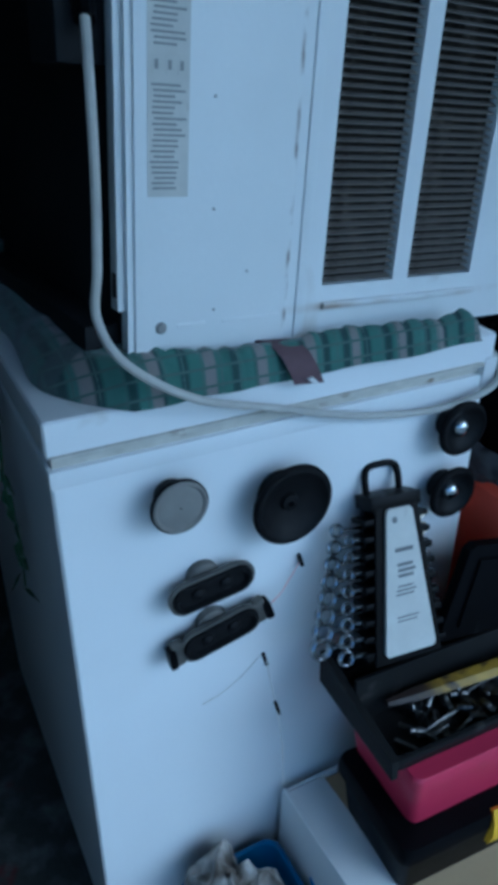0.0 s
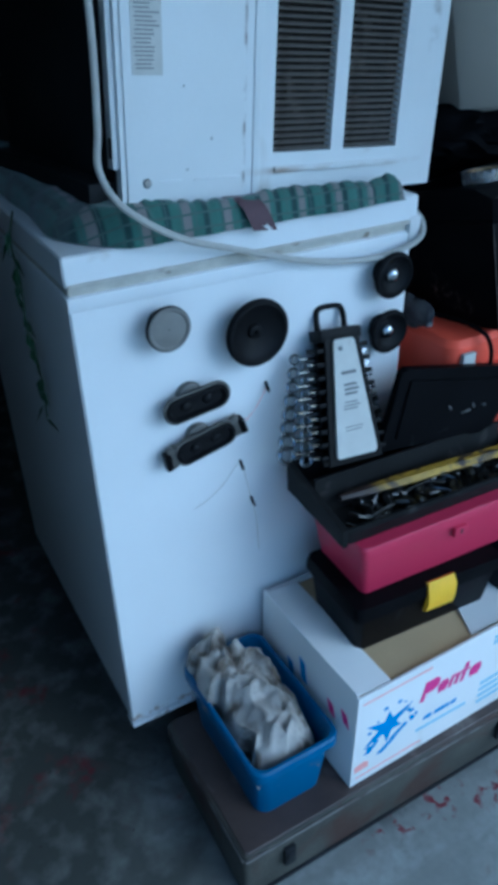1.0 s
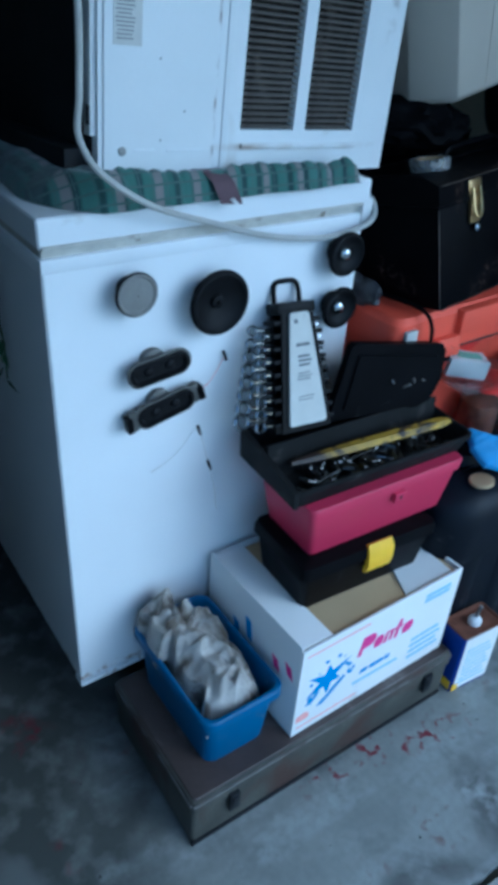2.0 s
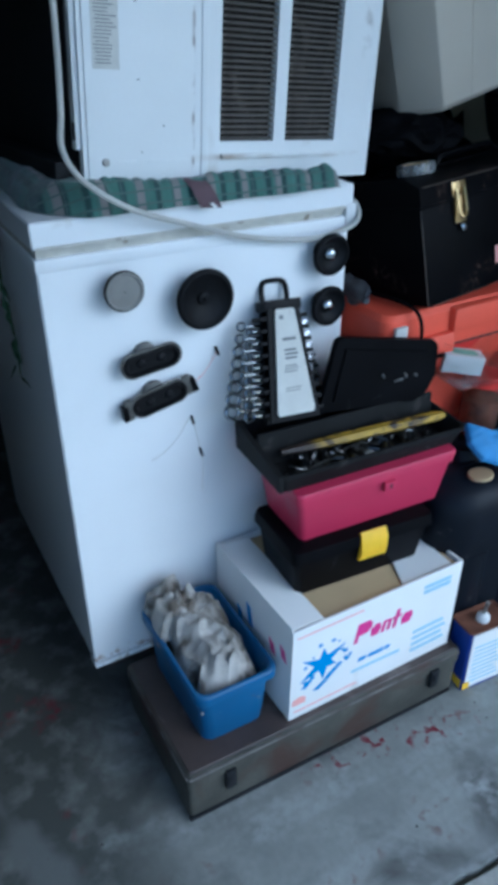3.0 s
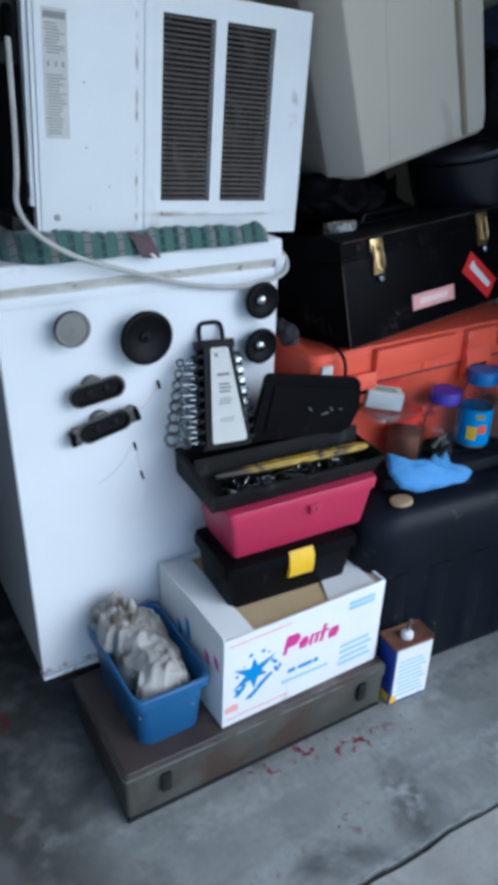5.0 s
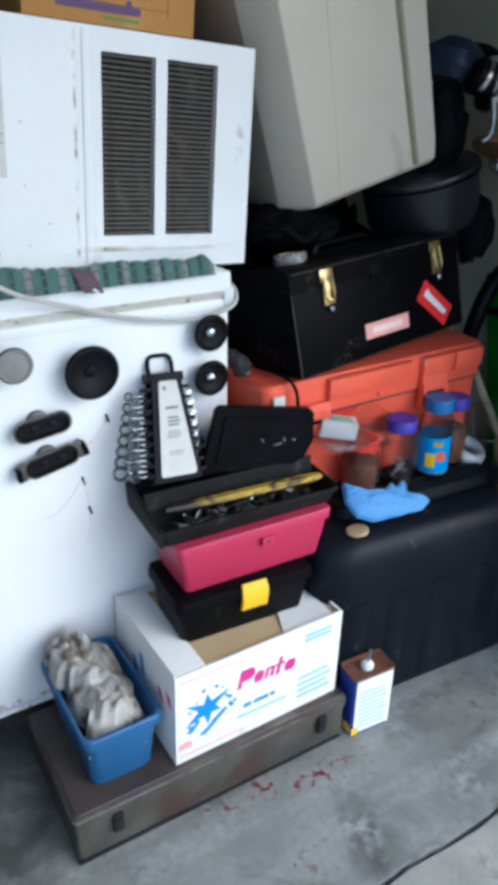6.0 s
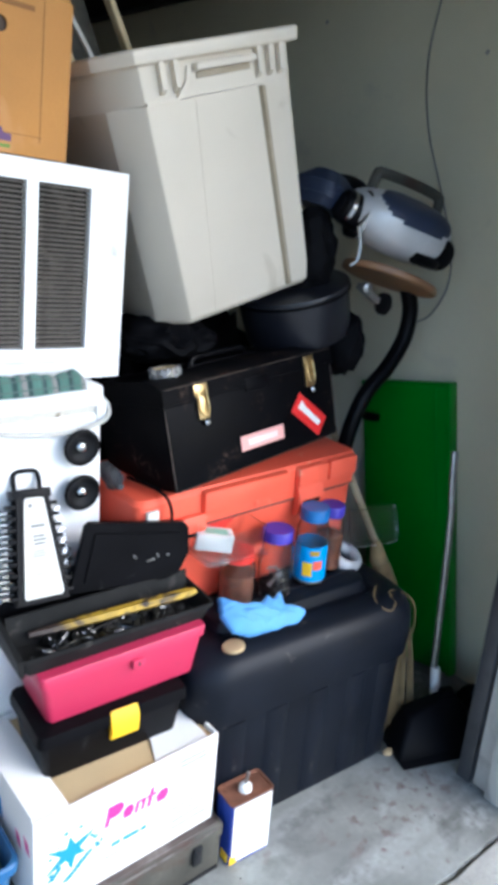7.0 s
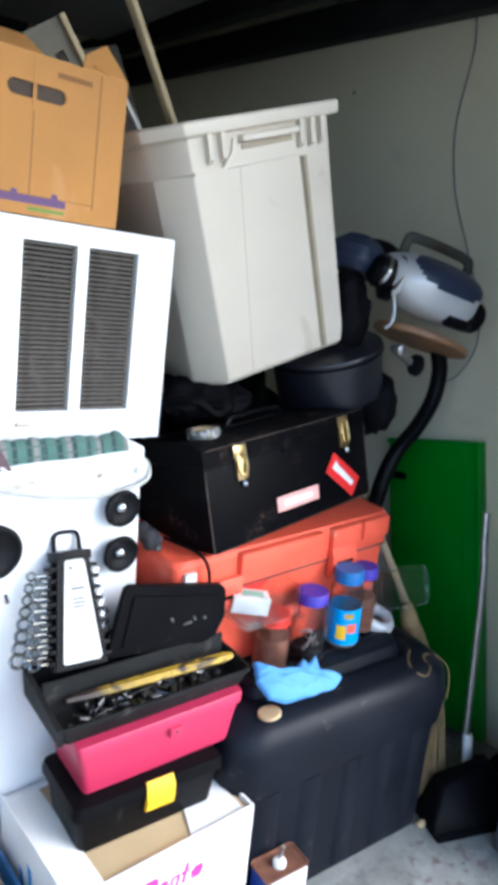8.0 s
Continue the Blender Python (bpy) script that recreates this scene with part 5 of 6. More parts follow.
def storage_trunk():
    t = thing("storage_chest", pose(0.945, 0.012, 0, 0, 0, -4.0), "large black plastic storage chest with a rounded scuffed lid", "trunk")
    body = []
    for z, w, d in ((0.0, 0.552, 0.540), (0.010, 0.566, 0.552), (0.33, 0.586, 0.560)):
        body.append(ring_points(w, d, 0.05, z, 6))
    part("body", loft(body), TRUNK_BLACK, t)
    for x in (-0.215, -0.105, 0.010, 0.125, 0.225):
        part("front_rib", loft([[(x + sx * 0.034, y, z) for sx, y in ((-1, -0.272 - 0.005 * z / 0.3), (1, -0.272 - 0.005 * z / 0.3), (0.62, -0.280 - 0.005 * z / 0.3), (-0.62, -0.280 - 0.005 * z / 0.3))] for z in (0.02, 0.30)]), TRUNK_BLACK, t)
    lid = [ring_points(w, d, r, z, 8) for z, w, d, r in ((0.300, 0.600, 0.562, 0.06), (0.306, 0.618, 0.578, 0.065), (0.375, 0.628, 0.592, 0.075), (0.415, 0.624, 0.588, 0.08), (0.442, 0.606, 0.568, 0.08), (0.456, 0.572, 0.532, 0.075), (0.4615, 0.515, 0.475, 0.06), (0.461, 0.470, 0.440, 0.05), (0.452, 0.455, 0.420, 0.045), (0.453, 0.440, 0.400, 0.04), (0.478, 0.425, 0.385, 0.04), (0.4815, 0.412, 0.372, 0.035))]
    ld = part("lid", loft(lid), TRUNK_BLACK, t)
    part("corner_recess", moved(loft([ring_points(0.055, 0.050, 0.015, 0.0, 5), ring_points(0.062, 0.056, 0.016, 0.006, 5), ring_points(0.054, 0.048, 0.014, 0.0065, 5), ring_points(0.050, 0.044, 0.012, 0.001, 5)]), pose(-0.205, -0.175, 0.455)), TRUNK_BLACK, ld)
    part("side_handle", box(0.296, 0.312, -0.09, 0.09, 0.30, 0.335, 0.006), TRUNK_BLACK, t)
    part("top_groove", box(-0.19, 0.19, -0.150, -0.142, 0.480, 0.4855, 0.002), TRUNK_BLACK, ld)
    return t


storage_trunk()
whole("cork_disc", moved(lathe([(0.022, 0), (0.0235, 0.001), (0.0235, 0.0055), (0.022, 0.007), (0.001, 0.0072)], 24), pose(0, 0, 0, -6, -6, 0)), KRAFT_TAN, "tan round cap lying on the trunk lid", "cap", pose(0.716, -0.222, 0.4630))
whole("twine", tube([(1.150, -0.215, 0.466), (1.120, -0.235, 0.463), (1.106, -0.262, 0.455), (1.125, -0.284, 0.444), (1.152, -0.276, 0.450), (1.160, -0.250, 0.460), (1.178, -0.240, 0.459), (1.208, -0.252, 0.448), (1.232, -0.266, 0.425), (1.240, -0.274, 0.385), (1.228, -0.282, 0.345)], 0.0016, 6, 8), STRAW, "loose tan twine on the trunk lid", "twine")


def jar(name, x, y, r, h, lid_mat, label, fill, fill_mat, wrap=False):
    t = thing(name, pose(x, y, 0.4825), label, "jar", group="jars on the trunk")
    part("glass", lathe([(r * 0.9, 0.001), (r, 0.006), (r, h * 0.72), (r * 0.80, h * 0.84), (r * 0.80, h * 0.9), (r * 0.77, h * 0.9), (r * 0.77, h * 0.84), (r * 0.965, h * 0.715), (r * 0.965, 0.008), (r * 0.3, 0.004)], 28), GLASS, t)
    part("lid", lathe([(r * 0.86, h * 0.84), (r * 0.9, h * 0.845), (r * 0.9, h * 0.985), (r * 0.86, h), (0.001, h)], 28), lid_mat, t)
    if fill:
        bm = lathe([(r * 0.5, 0.009), (r * 0.93, 0.0095), (r * 0.93, h * fill * 0.5), (r * 0.93, h * fill), (r * 0.4, h * fill * 1.04)], 24)
        for v in bm.verts:
            if v.co.z > h * fill * 0.9:
                v.co.z += 0.004 * noise.noise(v.co * 90)
        part("contents", bm, fill_mat, t, "rusty screws and small parts")
    if wrap:
        lb = part("label_wrap", lathe([(r * 1.012, 0.016), (r * 1.012, h * 0.54), (r * 1.002, h * 0.54), (r * 1.002, 0.016), (r * 1.012, 0.016)], 28, False), BLUE_LABEL, t, "bright blue printed label")
        for a0, z0, z1, m in ((-2.80, 0.030, 0.064, YELLOW), (-2.15, 0.046, 0.068, ORANGE), (-2.40, 0.082, 0.094, YELLOW_WORN)):
            pts = [[(r * q * math.cos(a0 + da), r * q * math.sin(a0 + da), z) for q, z in ((1.016, z0), (1.016, z1), (1.022, z1), (1.022, z0))] for da in (0, 0.2, 0.4, 0.6)]
            part("label_patch", loft(pts), m, lb)
    return t


jar("red_lid_jar", 0.794, -0.122, 0.039, 0.138, RED, "clear jar of rusty screws with a red lid", 0.62, RUST_BROWN)
jar("violet_lid_jar", 0.899, -0.126, 0.038, 0.162, PURPLE, "clear plastic jar with a violet lid and few screws", 0.16, DARK_METAL)
jar("blue_lid_jar", 1.007, -0.126, 0.037, 0.190, BLUE_LID, "clear jar with a blue lid and bright blue label", 0.30, MESH_GREY, True)
jar("brown_jar", 1.088, -0.104, 0.032, 0.168, PURPLE, "clear jar of brown parts with a violet lid", 0.55, RUST_BROWN)
random.seed(3)
for i in range(9):
    bm = tube([(-0.012, 0, 0), (0, 0, 0), (0.012, 0, 0)], 0.0018, 6, 2)
    add(bm, lathe([(0.004, 0), (0.004, 0.002), (0.001, 0.003)], 10), pose(0.012, 0, 0, 0, 90, 0))
    whole("screw", bm, STEEL, "steel screw lying in the clear jar", "screw", pose(0.896 + random.uniform(-0.016, 0.016), -0.128 + random.uniform(-0.016, 0.016), 0.512 + i * 0.004, 0, random.uniform(-50, 50), random.uniform(0, 360)), group="screws in the jar")


def inside(x, y, loop):
    """Signed distance to a closed outline, positive within it."""
    best, hit = 9.0, False
    for (ax, ay), (bx, by) in zip(loop, loop[1:] + loop[:1]):
        k = max(0.0, min(1.0, ((x - ax) * (bx - ax) + (y - ay) * (by - ay)) / ((bx - ax) ** 2 + (by - ay) ** 2)))
        best = min(best, math.hypot(x - ax - k * (bx - ax), y - ay - k * (by - ay)))
        if (ay > y) != (by > y) and x < ax + (y - ay) / (by - ay) * (bx - ax):
            hit = not hit
    return best if hit else -best


def glove():
    """A limp glove propped against the jars: puffed palm, short spread fingers, wrinkled skin."""
    loop = [(0.797, -0.060), (0.751, -0.125), (0.730, -0.188), (0.745, -0.223), (0.799, -0.239), (0.858, -0.244), (0.899, -0.218), (0.893, -0.185), (0.882, -0.168), (0.914, -0.114), (0.877, -0.134), (0.881, -0.111), (0.841, -0.133), (0.814, -0.117)]
    x0, x1 = min(p[0] for p in loop), max(p[0] for p in loop)
    y0, y1 = min(p[1] for p in loop), max(p[1] for p in loop)
    nx, ny = 74, 46
    bm = bmesh.new()
    top, low = {}, {}
    for i in range(nx + 1):
        for j in range(ny + 1):
            x, y = x0 + (x1 - x0) * i / nx, y0 + (y1 - y0) * j / ny
            d = inside(x, y, loop)
            if d > -0.002:
                puff = 0.030 * math.sqrt(min(1.0, max(0.0, d) / 0.022))
                fold = 0.010 * abs(noise.noise((x * 30, y * 34, 2.0))) + 0.003 * noise.noise((x * 70, y * 70, 5.0)) + 0.014 * noise.noise((x * 20, y * 20, 9.0))
                dy = y - y0
                lean_up = 0.36 * dy
                at = (x - 0.50 * dy, y0 + 0.45 * dy)
                z = lean_up + 0.003 + puff * (0.45 + 0.25 * fold / 0.012)
                top[i, j] = bm.verts.new((*at, max(lean_up + 0.003, z)))
                low[i, j] = bm.verts.new((at[0], at[1] + 0.006, max(0.0, lean_up - 0.006)))
    count = {}
    cells = [(i, j) for i in range(nx) for j in range(ny) if all(k in top for k in ((i, j), (i + 1, j), (i + 1, j + 1), (i, j + 1)))]
    for i, j in cells:
        ring = [(i, j), (i + 1, j), (i + 1, j + 1), (i, j + 1)]
        bm.faces.new([top[k] for k in ring])
        bm.faces.new([low[k] for k in ring[::-1]])
        for a, b in zip(ring, ring[1:] + ring[:1]):
            key = tuple(sorted((a, b)))
            count[key] = count.get(key, 0) + 1
    for (a, b), k in count.items():
        if k == 1:
            bm.faces.new((top[a], top[b], low[b], low[a]))
    bmesh.ops.delete(bm, geom=[v for v in bm.verts if not v.link_faces], context="VERTS")
    return whole("rubber_glove", bm, GLOVE, "crumpled bright blue rubber glove lying on the trunk", "glove", pose(0.010, -0.006, 0.4825), angle=80)


glove()
tape = whole("hose_ring", moved(loft([[((0.036 + 0.014 * math.cos(b)) * math.cos(a), (0.036 + 0.014 * math.cos(b)) * math.sin(a), 0.018 * math.sin(b)) for b in (2 * math.pi * q / 12 for q in range(12))] for a in (2 * math.pi * k / 32 for k in range(33))], False), pose(0, 0, 0.022, 22, 10, 0)), SILVER, "grey plastic ring lying on the trunk lid", "ring", pose(1.152, -0.098, 0.470))


def clear_pack(name, m, w, d, h, label):
    t = thing(name, m, label, "plastic pack")
    bm = loft([ring_points(w, d, 0.008, 0.0, 4), ring_points(w - 0.006, d - 0.006, 0.008, h, 4), ring_points(w - 0.009, d - 0.009, 0.007, h - 0.001, 4), ring_points(w - 0.003, d - 0.003, 0.007, 0.0012, 4)])
    part("tray", bm, GLASS, t)
    part("flange", loft([ring_points(w + 0.018, d + 0.018, 0.010, -0.001, 4), ring_points(w + 0.018, d + 0.018, 0.010, 0.0005, 4), ring_points(w, d, 0.008, 0.0005, 4), ring_points(w, d, 0.008, -0.001, 4), ring_points(w + 0.018, d + 0.018, 0.010, -0.001, 4)], False), GLASS, t)
    return t


clam = clear_pack("clamshell_pack", pose(0.764, -0.108, 0.6245, 4, 6, 3), 0.150, 0.095, 0.060, "clear plastic clamshell pack resting on a jar lid")
card = part("card_box", moved(box(-0.038, 0.038, -0.021, 0.021, 0, 0.036, 0.001), pose(-0.030, 0.004, 0.006, 0, 0, -32)), WHITE, clam, "small white and green box inside")
part("print_band", moved(box(-0.022, 0.026, -0.012, 0.012, 0.0358, 0.0368, 0), pose(-0.030, 0.004, 0.006, 0, 0, -32)), mat("mint_print", (0.25, 0.55, 0.42), 0.6), card)
part("red_tint_insert", box(-0.070, 0.070, 0.036, 0.040, 0.003, 0.050, 0.001), RED, clam, "red printed insert")
clear_pack("blister_pack", pose(1.262, -0.085, 0.545, 68, 12, 4), 0.19, 0.085, 0.020, "clear plastic blister pack leaning behind the jars")
rim_edge = next(o for o in bpy.data.objects if o.name == "blister_pack")
part("crimped_edge", tube([(0.106, -0.050, 0.0), (0.108, 0.0, 0.003), (0.105, 0.050, 0.0)], 0.0016, 6, 8, 0.2), TAPE, rim_edge, "bright crimped edge")
part("crimped_edge", tube([(-0.102, -0.050, 0.0), (0.0, -0.053, 0.002), (0.104, -0.050, 0.0)], 0.0013, 6, 8, 0.2), TAPE, rim_edge)


def orange_case():
    t = thing("orange_case", pose(0.572, -0.078, 0.4835, 0, -0.2, 0.8), "faded orange plastic tool case with wide latches", "tool case")
    w, d = 0.620, 0.24
    part("base_shell", loft([ring_points(w - 0.04, d - 0.03, 0.02, 0.0, 4, w / 2, d / 2), ring_points(w - 0.012, d - 0.01, 0.025, 0.012, 4, w / 2, d / 2), ring_points(w - 0.004, d - 0.004, 0.025, 0.190, 4, w / 2, d / 2)]), ORANGE, t)
    part("lid_shell", loft([ring_points(w + 0.004, d + 0.006, 0.025, 0.192, 4, w / 2, d / 2), ring_points(w + 0.006, d + 0.008, 0.026, 0.215, 4, w / 2, d / 2), ring_points(w + 0.004, d + 0.006, 0.025, 0.262, 4, w / 2, d / 2), ring_points(w - 0.012, d - 0.010, 0.022, 0.272, 4, w / 2, d / 2)]), ORANGE, t)
    for x0, x1 in ((0.150, 0.382), (0.412, 0.505), (0.512, 0.600)):
        part("lid_rib", box(x0, x1, -0.018, 0.004, 0.222, 0.268, 0.005), ORANGE, t)
    for x0, x1 in ((0.075, 0.150), (0.412, 0.488)):
        lt = part("latch", loft([[(x, y, z) for x, y in ((x0, -0.006), (x1, -0.006), (x1, yy), (x0, yy))] for z, yy in ((0.150, -0.010), (0.162, -0.022), (0.200, -0.024), (0.222, -0.016))]), ORANGE, t, "wide moulded orange latch")
        part("latch_slot", box(x0 + 0.012, x1 - 0.012, -0.0255, -0.022, 0.182, 0.190, 0.001), PLASTIC_MATT, lt)
    part("keyhole", moved(lathe([(0.008, 0), (0.008, 0.004), (0.004, 0.005)], 16), pose(0.30, -0.002, 0.205, 90)), ORANGE, t)
    # Dark strip under the lid carries the shade of the gap in its colour.
    part("seam", box(0.012, w - 0.012, -0.0035, 0.004, 0.189, 0.1935, 0), CASE_TOP, t, "dark seam under the lid, gap shade put into its colour")
    part("name_plate", box(0.448, 0.478, -0.026, -0.0225, 0.158, 0.174, 0.001), PLASTIC_BLACK, t, "small black plate")
    part("sticker", box(0.016, 0.042, -0.0125, -0.004, 0.226, 0.254, 0.001), PAPER, t, "torn cream sticker")
    part("carry_handle", tube([(0.232, -0.006, 0.125), (0.236, -0.030, 0.120), (0.26, -0.036, 0.118), (0.36, -0.036, 0.118), (0.384, -0.030, 0.120), (0.388, -0.006, 0.125)], 0.010, 8, 4), ORANGE, t)
    return t


orange_case()
whole("black_strap", tube([(0.612, 0.03, 0.765), (0.624, -0.070, 0.770), (0.634, -0.098, 0.745), (0.636, -0.100, 0.69), (0.633, -0.098, 0.64)], 0.0035, 7, 6), PLASTIC_MATT, "thin black strap hanging over the orange case", "strap")
whole("plastic_bag", lumpy(0.011, 0.050, 0.028, 0.30, 30, 5, 4, floor=-0.026), BAG_GREY, "crumpled grey polythene bag beside the freezer", "bag", pose(0.560, 0.010, 0.784))

TB = pose(0.6492, -0.0960, 0.7680, -12, -3.6, 7.0)


WORN_EDGE = mat("paint_worn_to_brown_metal", (0.07, 0.052, 0.042), 0.5, 0.3, vary=0.4, scale=40, stain=(0.006, 0.006, 0.006), amount=0.55, stain_scale=22)


def steel_toolbox():
    t = thing("steel_toolbox", TB, "black steel toolbox with brass latches and worn stickers", "toolbox")
    w, d, h = 0.500, 0.230, 0.170
    body = part("body", box(0, w, 0, d, 0, h, 0.004), PAINT_BLACK, t)
    lid = part("lid", loft([[(x, y, z) for x, y, z in ((a, -0.003, h + 0.001), (a, d + 0.003, h + 0.001), (a, d + 0.003, h + 0.036), (a, d - 0.040, h + 0.050), (a, 0.030, h + 0.050), (a, -0.003, h + 0.034))] for a in (-0.003, w + 0.003)]), PAINT_BLACK, t)
    part("end_rim", loft([[(x, y, z) for x, y, z in ((a, -0.004, h - 0.002), (a, d + 0.004, h - 0.002), (a, d + 0.004, h + 0.003), (a, -0.004, h + 0.003))] for a in (-0.005, w + 0.005)]), PAINT_BLACK, t)
    for x in (0.092, 0.418):
        lt = part("latch", box(x - 0.014, x + 0.014, -0.007, -0.0005, h - 0.040, h + 0.006, 0.002), BRASS, t, "tarnished brass draw latch")
        part("hasp", box(x - 0.017, x + 0.017, -0.006, -0.002, h + 0.006, h + 0.030, 0.002), BRASS, lt)
        part("bail", tube([(x - 0.010, -0.008, h + 0.018), (x - 0.010, -0.012, h - 0.020), (x, -0.014, h - 0.030), (x + 0.010, -0.012, h - 0.020), (x + 0.010, -0.008, h + 0.018)], 0.0022, 7, 4), BRASS, lt)
        part("rivet", moved(lathe([(0.007, 0), (0.007, 0.003), (0.003, 0.006)], 14), pose(x + 0.004, -0.006, h - 0.048, 90)), CHROME, lt, "shiny rivet")
    for pts in ([(0.0, 0.0, 0.004), (0.0, 0.0, h - 0.004)], [(0.006, 0.0, 0.0005), (w - 0.006, 0.0, 0.0005)], [(0.004, -0.003, h + 0.034), (w - 0.004, -0.003, h + 0.034)], [(w, 0.0, 0.004), (w, 0.0, h - 0.004)]):
        part("worn_edge", tube(pts, 0.0012, 6, 12), WORN_EDGE, t, "brown worn edge")
    part("hinge_plate", box(0.215, 0.285, -0.005, -0.0005, h - 0.012, h + 0.016, 0.002), PAINT_BLACK, t)
    s1 = part("pink_sticker", moved(flat_shape([(-0.066, -0.0155), (0.066, -0.0155), (0.066, 0.0165), (-0.066, 0.0165)], -0.0012, 0.0), pose(0.251, -0.0005, 0.050, 0, 1, 0)), PINK_LABEL, t, "faded pink rectangular sticker")
    part("sticker_bar", moved(box(-0.045, 0.045, -0.0018, -0.0010, -0.006, 0.007, 0), pose(0.251, -0.0005, 0.050, 0, 1, 0)), mat("pale_pink_print", (0.84, 0.62, 0.58), 0.6), s1, "pale worn bar")
    s2 = part("red_sticker", moved(flat_shape([(-0.056, -0.025), (0.056, -0.025), (0.056, 0.026), (-0.056, 0.026)], -0.0012, 0.0), pose(0.406, -0.0005, 0.066, 0, 42, 0)), RED_LABEL, t, "red sticker with a white bar")
    part("sticker_bar", moved(flat_shape([(-0.042, -0.006), (0.040, -0.006), (0.044, 0.007), (-0.026, 0.010), (-0.040, 0.015)], -0.0018, -0.0010), pose(0.406, -0.0005, 0.066, 0, 42, 0)), WHITE, s2)
    part("carry_handle", tube([(0.17, 0.115, h + 0.050), (0.18, 0.115, h + 0.062), (0.20, 0.115, h + 0.066), (0.31, 0.115, h + 0.066), (0.33, 0.115, h + 0.062), (0.34, 0.115, h + 0.050)], 0.007, 8, 4), PLASTIC_BLACK, t)
    part("handle_plate", box(0.15, 0.36, 0.098, 0.132, h + 0.048, h + 0.053, 0.002), PAINT_BLACK, t)
    return t


steel_toolbox()
roll = thing("tape_roll", TB @ pose(0.062, 0.062, 0.2145) @ Matrix.Scale(0.86, 4), "roll of clear tape standing on the black toolbox", "tape roll")
part("tape", lathe([(0.038, 0), (0.039, 0.001), (0.039, 0.026), (0.038, 0.027), (0.030, 0.027), (0.029, 0.026), (0.029, 0.001), (0.030, 0)], 30, False), TAPE, roll)
part("core", lathe([(0.0288, 0.0005), (0.0288, 0.0265), (0.026, 0.0265), (0.026, 0.0005), (0.0288, 0.0005)], 30, False), KRAFT_TAN, roll)


# ---- on the toolbox ----
NYLON = mat("black_nylon", (0.004, 0.004, 0.005), 0.6, vary=0.3, scale=20, fine=400, bump=0.3, spec=0.05)


def basin():
    t = thing("black_drum", pose(1.135, 0.120, 1.006, 0, -16, 0) @ Matrix.Diagonal((0.96, 0.96, 0.84, 1.0)), "round black plastic drum wedged under the beige tote", "drum")
    part("shell", lathe([(0.115, 0.0), (0.128, 0.004), (0.134, 0.030), (0.138, 0.136), (0.141, 0.138), (0.142, 0.146), (0.140, 0.150), (0.10, 0.156), (0.001, 0.158)], 48), mat("glossy_black_drum", (0.008, 0.009, 0.014), 0.36, vary=0.2, scale=10, fine=200, bump=0.05), t)
    part("lid_lip", lathe([(0.139, 0.128), (0.143, 0.130), (0.143, 0.136), (0.139, 0.138)], 48, False), PLASTIC_BLACK, t)
    return t


basin()
# Black lumps; the first is added to fill the dark void under the tote.
for x, y, z, rx, ry, rz, sd in ((0.78, 0.20, 1.015, 0.12, 0.14, 0.055, 2), (1.215, 0.050, 1.000, 0.050, 0.070, 0.090, 6), (1.125, 0.100, 1.190, 0.062, 0.075, 0.125, 11), (0.72, 0.45, 0.62, 0.13, 0.13, 0.62, 15), (1.1, 0.52, 0.5, 0.28, 0.20, 0.52, 19)):
    whole("black_bag", lumpy(rx, ry, rz, 0.28, 12, sd, 4), NYLON, "limp black nylon bag in the pile, also put in for dark gaps", "bag", pose(x, y, z), group="black bags in the pile")


